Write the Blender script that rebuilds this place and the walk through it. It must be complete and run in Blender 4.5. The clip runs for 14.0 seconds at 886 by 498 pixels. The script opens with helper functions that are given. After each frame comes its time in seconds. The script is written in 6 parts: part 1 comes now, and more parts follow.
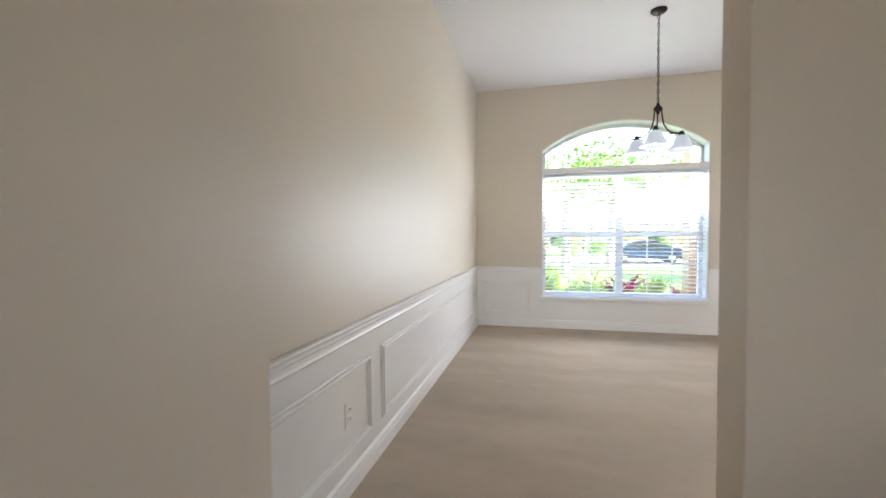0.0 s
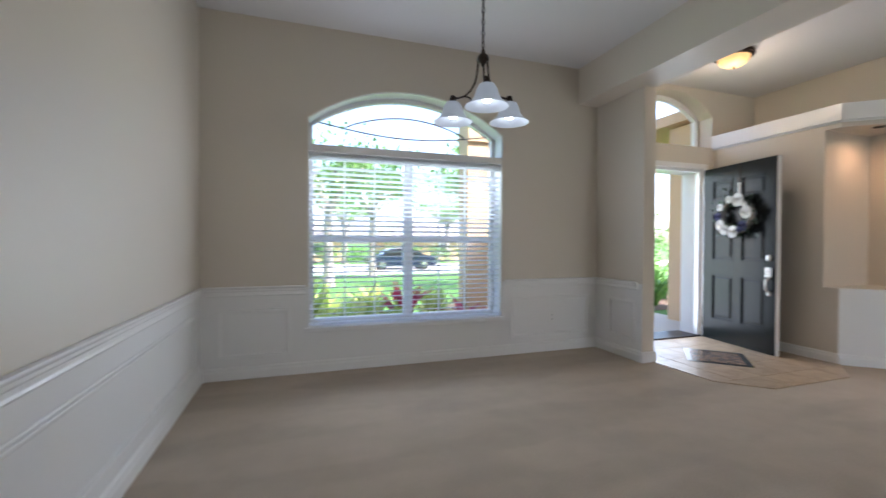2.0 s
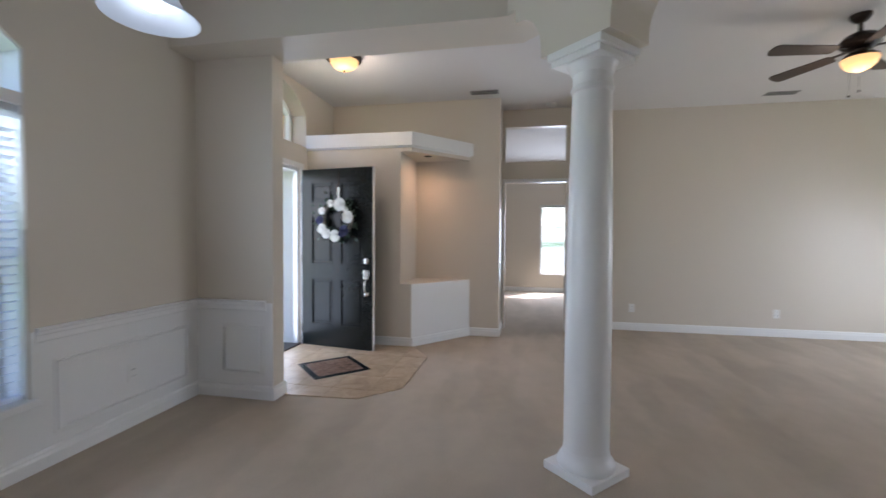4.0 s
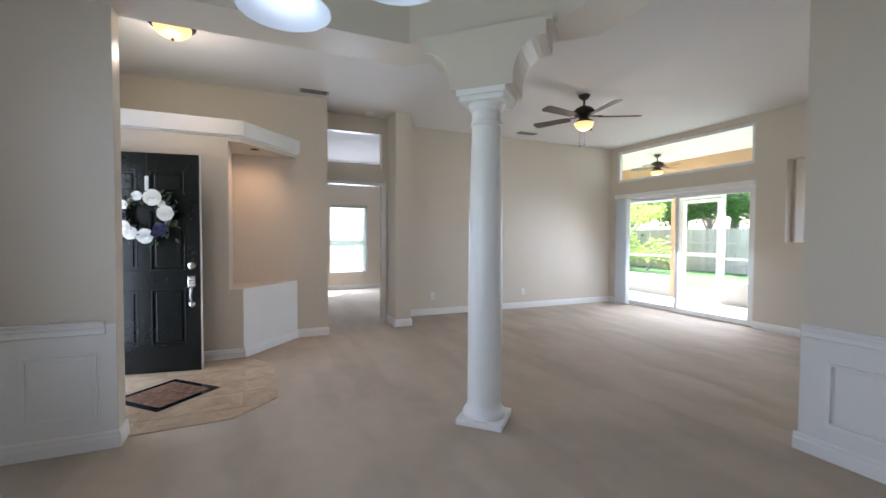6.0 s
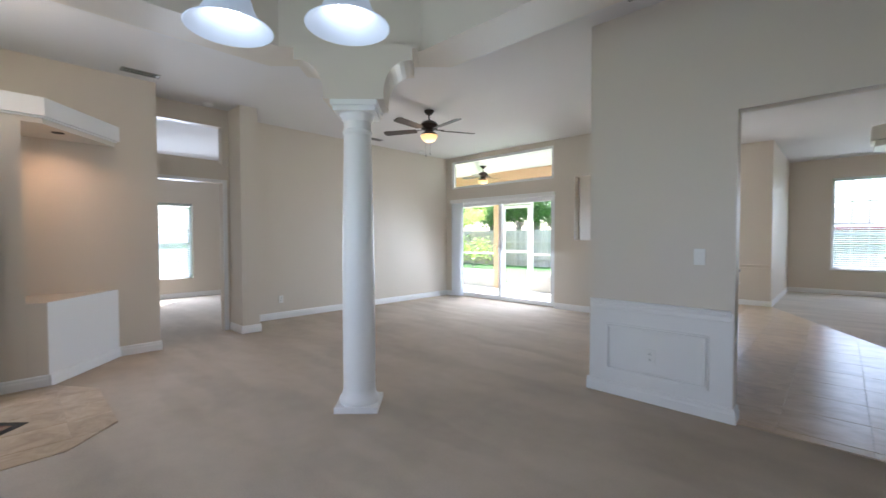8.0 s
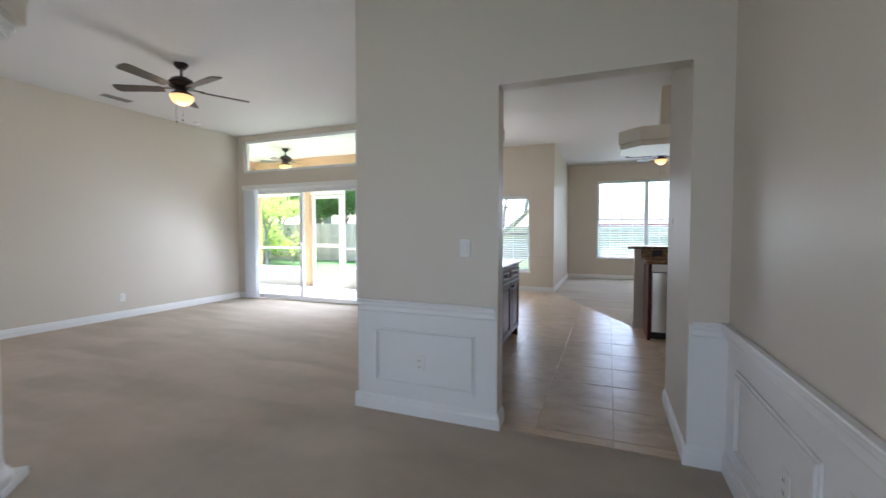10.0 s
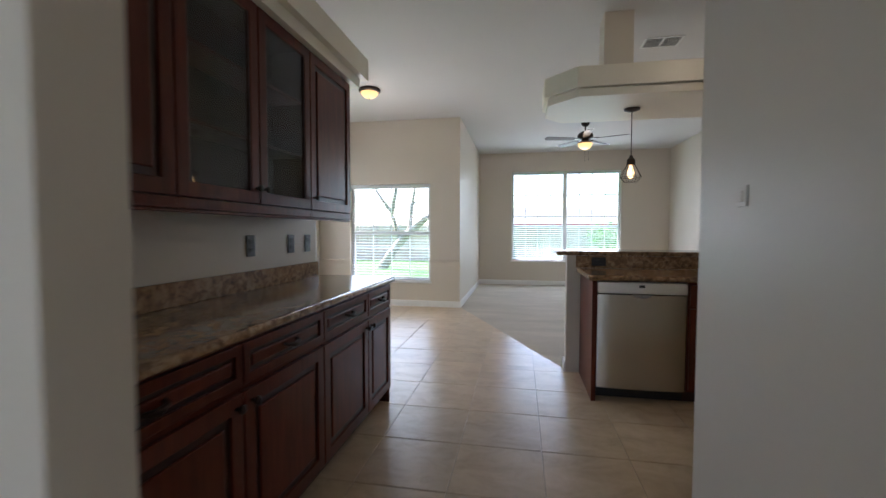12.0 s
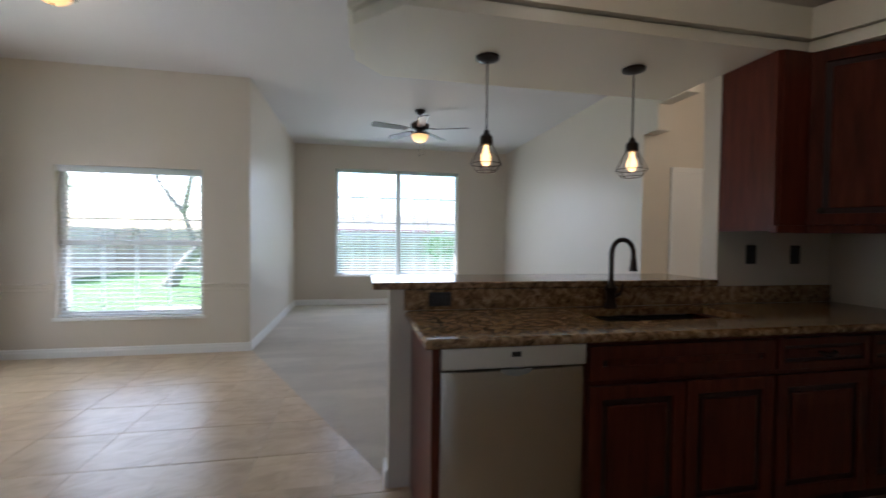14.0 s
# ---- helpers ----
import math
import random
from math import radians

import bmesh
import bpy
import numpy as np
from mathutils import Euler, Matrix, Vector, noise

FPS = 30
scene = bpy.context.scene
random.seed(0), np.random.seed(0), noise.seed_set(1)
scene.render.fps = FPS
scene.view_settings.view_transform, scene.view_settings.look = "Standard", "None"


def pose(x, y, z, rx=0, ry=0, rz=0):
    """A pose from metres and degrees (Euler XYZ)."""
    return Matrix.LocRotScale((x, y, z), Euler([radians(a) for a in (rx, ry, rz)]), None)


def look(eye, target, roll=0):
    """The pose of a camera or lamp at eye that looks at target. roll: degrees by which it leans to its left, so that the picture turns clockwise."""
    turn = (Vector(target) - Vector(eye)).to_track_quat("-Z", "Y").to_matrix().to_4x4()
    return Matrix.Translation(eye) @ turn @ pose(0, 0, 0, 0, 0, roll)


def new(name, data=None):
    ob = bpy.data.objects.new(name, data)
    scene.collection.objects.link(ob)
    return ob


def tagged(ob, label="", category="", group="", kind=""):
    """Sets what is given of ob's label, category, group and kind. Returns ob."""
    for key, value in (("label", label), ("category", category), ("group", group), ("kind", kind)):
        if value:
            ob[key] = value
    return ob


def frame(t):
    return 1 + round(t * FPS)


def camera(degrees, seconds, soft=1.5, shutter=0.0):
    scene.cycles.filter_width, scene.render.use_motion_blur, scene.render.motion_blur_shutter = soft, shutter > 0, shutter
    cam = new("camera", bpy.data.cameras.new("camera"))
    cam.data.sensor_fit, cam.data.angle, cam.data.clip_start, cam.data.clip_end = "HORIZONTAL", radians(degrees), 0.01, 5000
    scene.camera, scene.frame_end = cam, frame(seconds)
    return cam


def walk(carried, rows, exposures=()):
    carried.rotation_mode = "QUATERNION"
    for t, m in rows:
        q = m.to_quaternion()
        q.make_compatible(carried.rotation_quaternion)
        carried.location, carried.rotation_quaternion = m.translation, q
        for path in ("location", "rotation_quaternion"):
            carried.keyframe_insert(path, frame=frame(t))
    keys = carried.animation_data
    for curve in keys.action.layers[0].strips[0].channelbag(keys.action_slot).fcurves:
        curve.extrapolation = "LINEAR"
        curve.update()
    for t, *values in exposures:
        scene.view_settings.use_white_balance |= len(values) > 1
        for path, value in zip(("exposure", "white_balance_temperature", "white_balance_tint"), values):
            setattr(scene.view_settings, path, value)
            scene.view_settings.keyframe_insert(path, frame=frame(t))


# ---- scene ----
cam = camera(93.7, 14.0, shutter=0.4)
PATH = [
    (0, (0.184, 0.577, 1.186), (-0.295, 2.518, 1.121), -0.4),
    (0.5, (0.142, 0.98, 1.196), (-0.214, 2.947, 1.131), -0.3),
    (1, (0.128, 1.4, 1.169), (-0.039, 3.392, 1.108), -0.1),
    (1.5, (0.098, 1.793, 1.158), (0.27, 3.785, 1.108), 0.1),
    (2, (0.093, 2.177, 1.152), (0.734, 4.071, 1.122), 0.2),
    (2.5, (0.13, 2.536, 1.173), (1.232, 4.206, 1.143), 0.2),
    (3, (0.205, 2.852, 1.209), (1.714, 4.164, 1.158), -0.1),
    (3.5, (0.239, 3.214, 1.216), (2.052, 4.056, 1.166), 0.4),
    (4, (0.296, 3.449, 1.286), (2.259, 3.826, 1.226), 0.4),
    (6.5, (0.081, 4.737, 1.294), (1.827, 3.763, 1.239), 0.2),
    (7, (0.088, 4.864, 1.279), (1.736, 3.732, 1.228), 0.1),
    (7.5, (0.056, 4.92, 1.264), (1.584, 3.63, 1.218), 0.0),
    (8, (0.002, 4.925, 1.282), (1.387, 3.483, 1.229), -0.1),
    (8.5, (-0.062, 4.893, 1.274), (1.166, 3.315, 1.22), -0.2),
    (9, (-0.12, 4.742, 1.273), (0.929, 3.04, 1.208), -0.2),
    (11.5, (-0.061, 2.43, 1.201), (0.373, 0.479, 1.117), 0.1),
    (12, (-0.032, 1.897, 1.236), (0.334, -0.066, 1.152), 0.1),
    (12.5, (-0.026, 1.413, 1.24), (0.288, -0.561, 1.163), 0.3),
    (13, (-0.034, 0.979, 1.265), (0.184, -1.008, 1.197), 0.3),
    (13.5, (-0.107, 0.603, 1.291), (-0.081, -1.396, 1.229), 0.5),
    (14, (-0.283, 0.271, 1.294), (-0.675, -1.689, 1.244), 0.7),
]
walk(cam, [(t, look(eye, target, roll)) for t, eye, target, roll in PATH], [(0, 3.36, 6350, 17), (0.5, 3.04, 6240, 17), (1, 2.75, 6130, 16), (2, 2.28, 5930, 16), (3, 2.22, 5700, 18), (4, 2.27, 5700, 17), (6.5, 2.50, 5660, 16), (9, 2.54, 5540, 15), (11.5, 2.38, 5680, 15), (12.2, 2.58, 5560, 14), (12.5, 2.55, 5510, 14), (13, 2.55, 5470, 14), (13.5, 2.40, 5470, 14), (14, 2.21, 5500, 14)])

# ---- world, sun and exposure ----
world = bpy.data.worlds.new("world")
scene.world = world
world.use_nodes = True
wn = world.node_tree.nodes
sky = wn.new("ShaderNodeTexSky")
sky.sky_type, sky.sun_disc = "NISHITA", False
SUN_EL, SUN_AZ = 52.0, 126.0     # azimuth clockwise from +y
sky.sun_elevation, sky.sun_rotation = radians(SUN_EL), radians(SUN_AZ)
sky.air_density, sky.dust_density, sky.ozone_density = 1.0, 2.6, 0.6
world.node_tree.links.new(sky.outputs[0], wn["Background"].inputs[0])
wn["Background"].inputs[1].default_value = 0.19
sun = new("sun", bpy.data.lights.new("sun", "SUN"))
sun.data.energy, sun.data.angle, sun.data.color = 5.0, radians(0.5), (1.0, 0.95, 0.87)
sd = Vector((math.sin(radians(SUN_AZ)) * math.cos(radians(SUN_EL)), math.cos(radians(SUN_AZ)) * math.cos(radians(SUN_EL)), math.sin(radians(SUN_EL))))
sun.matrix_world = look(sd * 40, (0, 0, 0))


def sky_lamp(x, y, z, tx, ty, w, h, power, fall=0.0, color=(0.86, 0.94, 1.0)):
    """The sky's light that enters through an opening."""
    d = bpy.data.lights.new("sky_light", "AREA")
    d.shape, d.size, d.size_y, d.energy, d.color = "RECTANGLE", w, h, power, color
    ob = new("sky_light", d)
    ob.matrix_world = look((x, y, z), (tx, ty, z - fall * math.hypot(tx - x, ty - y)))
    return ob


sky_lamp(1.07, 6.012, 1.25, 1.07, 0, 1.8, 1.7, 5.3, -0.4)
sky_lamp(4.3, 6.10, 1.05, 4.3, 0, 0.85, 1.9, 3.4)
sky_lamp(4.65, -1.945, 1.05, 4.65, 5, 1.7, 1.95, 8.5, 0.9)
sky_lamp(5.0, -1.93, 2.64, 5.0, 5, 2.4, 0.55, 0.45, 0.4)
sky_lamp(5.85, -3.93, 1.45, 5.85, 5, 4.4, 2.2, 6.5, 0.4)
sky_lamp(2.1, -4.717, 1.2, 2.1, 0, 1.3, 1.5, 3.0, 0.3)
sky_lamp(-1.02, -7.937, 1.6, -1.02, 0, 2.3, 2.0, 7.1, 0.3)
sky_lamp(3.365, -3.36, 1.1, 0, -3.36, 1.45, 2.0, 1.5, 0.3)
sky_lamp(10.305, 2.6, 1.2, 5, 2.6, 0.9, 1.6, 12)


def bulb(x, y, z, power, radius=0.03, color=(1.0, 0.82, 0.6)):
    d = bpy.data.lights.new("bulb_light", "POINT")
    d.energy, d.shadow_soft_size, d.color = 0.75 * power, radius, color
    ob = new("bulb_light", d)
    ob.location = (x, y, z)
    return ob


# ---- materials ----
def material(name, base, rough=0.6, metal=0.0, var=0.08, scale=6.0, grain=60.0, bump=0.15, spec=0.5, dark=None, depth=0.02):
    """Two scales of colour change and a fine relief round one base colour."""
    m = bpy.data.materials.new(name)
    m.use_nodes = True
    nt = m.node_tree
    b = nt.nodes["Principled BSDF"]
    tc = nt.nodes.new("ShaderNodeTexCoord")
    n1 = nt.nodes.new("ShaderNodeTexNoise")
    n1.inputs["Scale"].default_value, n1.inputs["Detail"].default_value = scale, 4
    n2 = nt.nodes.new("ShaderNodeTexNoise")
    n2.inputs["Scale"].default_value, n2.inputs["Detail"].default_value = grain, 3
    mixn = nt.nodes.new("ShaderNodeMath")
    mixn.operation = "MULTIPLY_ADD"
    mixn.inputs[1].default_value = 0.45
    ramp = nt.nodes.new("ShaderNodeMix")
    ramp.data_type = "RGBA"
    lo = dark if dark else [c * (1 - 2 * var) for c in base]
    hi = [min(1.0, c * (1 + var)) for c in base]
    ramp.inputs["A"].default_value, ramp.inputs["B"].default_value = (*lo, 1), (*hi, 1)
    half = nt.nodes.new("ShaderNodeMath")
    half.operation = "MULTIPLY"
    half.inputs[1].default_value = 0.6
    L = nt.links.new
    L(tc.outputs["Object"], n1.inputs["Vector"])
    L(tc.outputs["Object"], n2.inputs["Vector"])
    L(n2.outputs["Fac"], half.inputs[0])
    L(n1.outputs["Fac"], mixn.inputs[0])
    L(half.outputs[0], mixn.inputs[2])
    L(mixn.outputs[0], ramp.inputs["Factor"])
    L(ramp.outputs["Result"], b.inputs["Base Color"])
    b.inputs["Roughness"].default_value, b.inputs["Metallic"].default_value = rough, metal
    b.inputs["Specular IOR Level"].default_value = spec
    if bump:
        bp = nt.nodes.new("ShaderNodeBump")
        bp.inputs["Strength"].default_value, bp.inputs["Distance"].default_value = bump, depth
        L(n2.outputs["Fac"], bp.inputs["Height"])
        L(bp.outputs[0], b.inputs["Normal"])
    return m


def glowing(name, color, strength):
    m = bpy.data.materials.new(name)
    m.use_nodes = True
    b = m.node_tree.nodes["Principled BSDF"]
    b.inputs["Base Color"].default_value = (*color, 1)
    b.inputs["Emission Color"].default_value = (*color, 1)
    b.inputs["Emission Strength"].default_value = strength
    b.inputs["Roughness"].default_value = 0.4
    return m


def glass_material(name, tint=(1, 1, 1), rough=0.0, clear=0.92):
    m = bpy.data.materials.new(name)
    m.use_nodes = True
    nt = m.node_tree
    nt.nodes.remove(nt.nodes["Principled BSDF"])
    out = nt.nodes["Material Output"]
    t, g, mix = nt.nodes.new("ShaderNodeBsdfTransparent"), nt.nodes.new("ShaderNodeBsdfGlossy"), nt.nodes.new("ShaderNodeMixShader")
    f = nt.nodes.new("ShaderNodeLayerWeight")
    rise, gain = nt.nodes.new("ShaderNodeMath"), nt.nodes.new("ShaderNodeMath")
    rise.operation, gain.operation = "POWER", "MULTIPLY_ADD"
    rise.inputs[1].default_value, gain.inputs[1].default_value, gain.inputs[2].default_value = 4.0, 0.55, 0.035
    nt.links.new(f.outputs["Facing"], rise.inputs[0])
    nt.links.new(rise.outputs[0], gain.inputs[0])
    t.inputs[0].default_value = (*[c * clear for c in tint], 1)
    g.inputs["Roughness"].default_value = rough
    nt.links.new(gain.outputs[0], mix.inputs[0])
    nt.links.new(t.outputs[0], mix.inputs[1])
    nt.links.new(g.outputs[0], mix.inputs[2])
    nt.links.new(mix.outputs[0], out.inputs[0])
    return m


WALL = material("cream_wall_paint", (0.665, 0.60, 0.508), 0.4, var=0.025, scale=1.2, grain=160, bump=0.05, spec=0.4, depth=0.003)
WAINSCOT = material("white_semigloss_paint", (0.80, 0.79, 0.77), 0.3, var=0.02, scale=2, grain=90, bump=0.03, depth=0.002)
CEILING = material("ceiling_paint", (0.71, 0.685, 0.665), 0.8, var=0.02, scale=2, grain=120, bump=0.12, depth=0.004)
TRIM = material("white_trim_paint", (0.82, 0.81, 0.79), 0.3, var=0.02, bump=0.03, depth=0.002)
def carpet(name, base, turn):
    """Cut pile: fine grain, soft patches and brushed streaks."""
    m = bpy.data.materials.new(name)
    m.use_nodes = True
    nt = m.node_tree
    b = nt.nodes["Principled BSDF"]
    L = nt.links.new
    tc = nt.nodes.new("ShaderNodeTexCoord")
    fac = None

    def add(value, weight, start=0.0):
        k = nt.nodes.new("ShaderNodeMath")
        k.operation = "MULTIPLY_ADD"
        k.inputs[1].default_value, k.inputs[2].default_value = weight, start
        L(value, k.inputs[0])
        if fac:
            L(fac, k.inputs[2])
        return k.outputs[0]
    # vacuum strokes: long soft-edged patches of pile brushed one way or the other
    for angle, scale, weight in ((turn, (1.3, 5.0, 1), 0.21), (turn + 40, (1.2, 3.6, 1), 0.12)):
        mp, wob, sh = nt.nodes.new("ShaderNodeMapping"), nt.nodes.new("ShaderNodeTexNoise"), nt.nodes.new("ShaderNodeVectorMath")
        wob.inputs["Scale"].default_value, wob.inputs["Detail"].default_value = 2.5, 3
        sh.operation = "MULTIPLY_ADD"
        sh.inputs[1].default_value = (0.16, 0.16, 0)
        L(tc.outputs["Object"], wob.inputs["Vector"])
        L(wob.outputs["Color"], sh.inputs[0])
        L(tc.outputs["Object"], sh.inputs[2])
        mp.inputs["Rotation"].default_value, mp.inputs["Scale"].default_value = (0, 0, radians(angle)), scale
        L(sh.outputs[0], mp.inputs["Vector"])
        v, sep = nt.nodes.new("ShaderNodeTexVoronoi"), nt.nodes.new("ShaderNodeSeparateColor")
        v.feature = "SMOOTH_F1"
        v.inputs["Scale"].default_value, v.inputs["Smoothness"].default_value = 1.0, 0.5
        L(mp.outputs[0], v.inputs["Vector"])
        L(v.outputs["Color"], sep.inputs[0])
        fac = add(sep.outputs[0], weight, -0.10)
    for scale, detail, weight in ((1.3, 4, 0.30), (7, 4, 0.22), (150, 2, 0.60)):
        n = nt.nodes.new("ShaderNodeTexNoise")
        n.inputs["Scale"].default_value, n.inputs["Detail"].default_value = scale, detail
        L(tc.outputs["Object"], n.inputs["Vector"])
        fac = add(n.outputs["Fac"], weight)
    mix = nt.nodes.new("ShaderNodeMix")
    mix.data_type = "RGBA"
    mix.inputs["A"].default_value = (*[c * 0.60 for c in base], 1)
    mix.inputs["B"].default_value = (*[min(1, c * 1.36) for c in base], 1)
    L(fac, mix.inputs["Factor"])
    L(mix.outputs["Result"], b.inputs["Base Color"])
    b.inputs["Roughness"].default_value = 0.95
    b.inputs["Specular IOR Level"].default_value = 0.1
    bp = nt.nodes.new("ShaderNodeBump")
    bp.inputs["Strength"].default_value, bp.inputs["Distance"].default_value = 0.35, 0.01
    L(n.outputs["Fac"], bp.inputs["Height"])
    L(bp.outputs[0], b.inputs["Normal"])
    return m


CARPET = carpet("beige_carpet", (0.44, 0.372, 0.297), -32)
CARPET_FAR = carpet("grey_beige_carpet", (0.50, 0.45, 0.385), 20)
STUCCO = material("tan_stucco", (0.62, 0.42, 0.25), 0.85, var=0.06, scale=3, grain=120, bump=0.3)
CONCRETE = material("pale_concrete", (0.55, 0.52, 0.47), 0.85, var=0.08, scale=1.5, grain=80, bump=0.2)
GRASS = material("lawn_green", (0.055, 0.16, 0.016), 0.9, var=0.3, scale=1.5, grain=40, bump=0.5)
FRAME = material("white_window_vinyl", (0.83, 0.83, 0.82), 0.35, var=0.01, bump=0)
BRONZE = material("oil_rubbed_bronze", (0.045, 0.03, 0.022), 0.35, 0.7, var=0.2, scale=14, bump=0.05)
GLASS = glass_material("window_glass")


# ---- building blocks ----
def part(name, bm, mat, parent=None, label="", smooth=False):
    me = bpy.data.meshes.new(name)
    bmesh.ops.recalc_face_normals(bm, faces=bm.faces)
    bm.to_mesh(me)
    bm.free()
    me.materials.append(mat)
    if smooth:
        for p in me.polygons:
            p.use_smooth = True
        me.set_sharp_from_angle(angle=radians(40))
    ob = new(name, me)
    if parent:
        ob.parent = parent
    if label:
        ob["label"] = label
    return ob


def thing(name, label, category, at=(0, 0, 0), rz=0.0, group="", kind=""):
    ob = new(name)
    ob.empty_display_size = 0.05
    ob.matrix_world = pose(*at, 0, 0, rz)
    return tagged(ob, label, category, group, kind)


def box(bm, x0, x1, y0, y1, z0, z1, bevel=0.0):
    v = bmesh.ops.create_cube(bm, size=1.0)["verts"]
    for p in v:
        p.co = Vector(((x0 + x1) / 2 + p.co.x * (x1 - x0), (y0 + y1) / 2 + p.co.y * (y1 - y0), (z0 + z1) / 2 + p.co.z * (z1 - z0)))
    if bevel:
        es = list({e for p in v for e in p.link_edges})
        bmesh.ops.bevel(bm, geom=es, offset=bevel, segments=2, affect="EDGES", profile=0.5)
    return bm


def boxes(*dims, bevel=0.0):
    bm = bmesh.new()
    for d in dims:
        box(bm, *d, bevel=bevel)
    return bm


def prism(bm, pts, z0, z1, axis="z"):
    """A straight solid over a flat outline; axis names the way it is drawn out."""
    def co(a, b, c):
        return {"z": (a, b, c), "y": (a, c, b), "x": (c, a, b)}[axis]
    lo = [bm.verts.new(co(a, b, z0)) for a, b in pts]
    hi = [bm.verts.new(co(a, b, z1)) for a, b in pts]
    n = len(pts)
    bm.faces.new(lo)
    bm.faces.new(hi[::-1])
    for i in range(n):
        bm.faces.new((lo[i], hi[i], hi[(i + 1) % n], lo[(i + 1) % n]))
    return bm


def lathe(bm, prof, seg=32, at=(0, 0, 0)):
    """A turned body: prof lists (radius, height)."""
    rings = []
    for r, z in prof:
        rings.append([bm.verts.new((at[0] + r * math.cos(2 * math.pi * i / seg), at[1] + r * math.sin(2 * math.pi * i / seg), at[2] + z)) for i in range(seg)] if r > 1e-5 else [bm.verts.new((at[0], at[1], at[2] + z))])
    for a, b in zip(rings, rings[1:]):
        for i in range(seg):
            j = (i + 1) % seg
            if len(a) == 1 and len(b) == 1:
                continue
            if len(a) == 1:
                bm.faces.new((a[0], b[i], b[j]))
            elif len(b) == 1:
                bm.faces.new((a[i], a[j], b[0]))
            else:
                bm.faces.new((a[i], a[j], b[j], b[i]))
    return bm


def tube(bm, pts, r, seg=8):
    """A round rod along a line of points; r may be one radius or one for each point."""
    pts = [Vector(p) for p in pts]
    rs = r if isinstance(r, (list, tuple)) else [r] * len(pts)
    up = Vector((0, 0, 1))
    prev = None
    rings = []
    for i, p in enumerate(pts):
        d = (pts[min(i + 1, len(pts) - 1)] - pts[max(i - 1, 0)]).normalized()
        a = prev if prev is not None else (up.cross(d) if abs(d.z) < 0.95 else Vector((1, 0, 0)))
        a = (a - d * a.dot(d)).normalized()
        prev = a
        b = d.cross(a)
        rings.append([bm.verts.new(p + rs[i] * (a * math.cos(2 * math.pi * k / seg) + b * math.sin(2 * math.pi * k / seg))) for k in range(seg)])
    for a, b in zip(rings, rings[1:]):
        for k in range(seg):
            bm.faces.new((a[k], a[(k + 1) % seg], b[(k + 1) % seg], b[k]))
    bm.faces.new(rings[0][::-1])
    bm.faces.new(rings[-1])
    return bm


def wall_boxes(bm, along, f0, f1, s0, s1, z0, z1, holes=()):
    """One closed slab that runs along x or y, between the faces f0 and f1, from s0 to s1, with openings (a0, a1, b0, b1)."""
    S = sorted({s0, s1, *[v for h in holes for v in h[:2] if s0 < v < s1]})
    Z = sorted({z0, z1, *[v for h in holes for v in h[2:] if z0 < v < z1]})
    made = {}

    def V(i, j, k):
        if (i, j, k) not in made:
            a, f = S[i], (f0, f1)[k]
            made[i, j, k] = bm.verts.new((a, f, Z[j]) if along == "x" else (f, a, Z[j]))
        return made[i, j, k]

    def solid(i, j):
        if not (0 <= i < len(S) - 1 and 0 <= j < len(Z) - 1):
            return False
        a, z = (S[i] + S[i + 1]) / 2, (Z[j] + Z[j + 1]) / 2
        return not any(h[0] < a < h[1] and h[2] < z < h[3] for h in holes)
    for i in range(len(S) - 1):
        for j in range(len(Z) - 1):
            if not solid(i, j):
                continue
            for k in (0, 1):
                bm.faces.new((V(i, j, k), V(i + 1, j, k), V(i + 1, j + 1, k), V(i, j + 1, k)))
            for di, dj, p, q in ((-1, 0, (i, j), (i, j + 1)), (1, 0, (i + 1, j), (i + 1, j + 1)), (0, -1, (i, j), (i + 1, j)), (0, 1, (i, j + 1), (i + 1, j + 1))):
                if not solid(i + di, j + dj):
                    bm.faces.new((V(*p, 0), V(*q, 0), V(*q, 1), V(*p, 1)))
    return bm


def ease(bm, offset=0.002, segments=1):
    """Rounds the sharp edges."""
    bmesh.ops.recalc_face_normals(bm, faces=bm.faces)
    es = [e for e in bm.edges if len(e.link_faces) == 2 and e.calc_face_angle() > 0.5]
    bmesh.ops.bevel(bm, geom=es, offset=offset, segments=segments, affect="EDGES", profile=0.5)
    return bm


def wall(name, along, f0, f1, s0, s1, holes=(), z1=None, z0=0.0, mat=None, label="smooth cream painted plaster wall"):
    ob = part(name, wall_boxes(bmesh.new(), along, f0, f1, s0, s1, z0, z1 or H, holes), mat or WALL)
    return tagged(ob, label, "wall", kind="structure")


# ---- the plan ----
H = 3.05                        # ceilings
XW, YN, YS = -0.70, 6.02, 1.51  # dining room: west, north and south walls
STUB0, STUB1 = 3.20, 3.34
XP, XK = 1.545, 1.42            # partition between kitchen and living room
YB = -1.91                      # living room's back wall
XE = 6.45                       # living room's east wall


def arch_fill(bm, x0, x1, z_spring, z_top, y0, y1, n=16):
    """The two corners of masonry over a segmental arch."""
    cx, a, h = (x0 + x1) / 2, (x1 - x0) / 2, z_top - z_spring
    r = (a * a + h * h) / (2 * h)
    def zz(x):
        return z_top - r + math.sqrt(r * r - (x - cx) ** 2)
    xs = [x0 + (x1 - x0) * i / n for i in range(n + 1)]
    for u, v in zip(xs, xs[1:]):
        prism(bm, [(u, zz(u)), (v, zz(v)), (v, z_top + 0.002), (u, z_top + 0.002)], y0, y1, "y")
    return zz


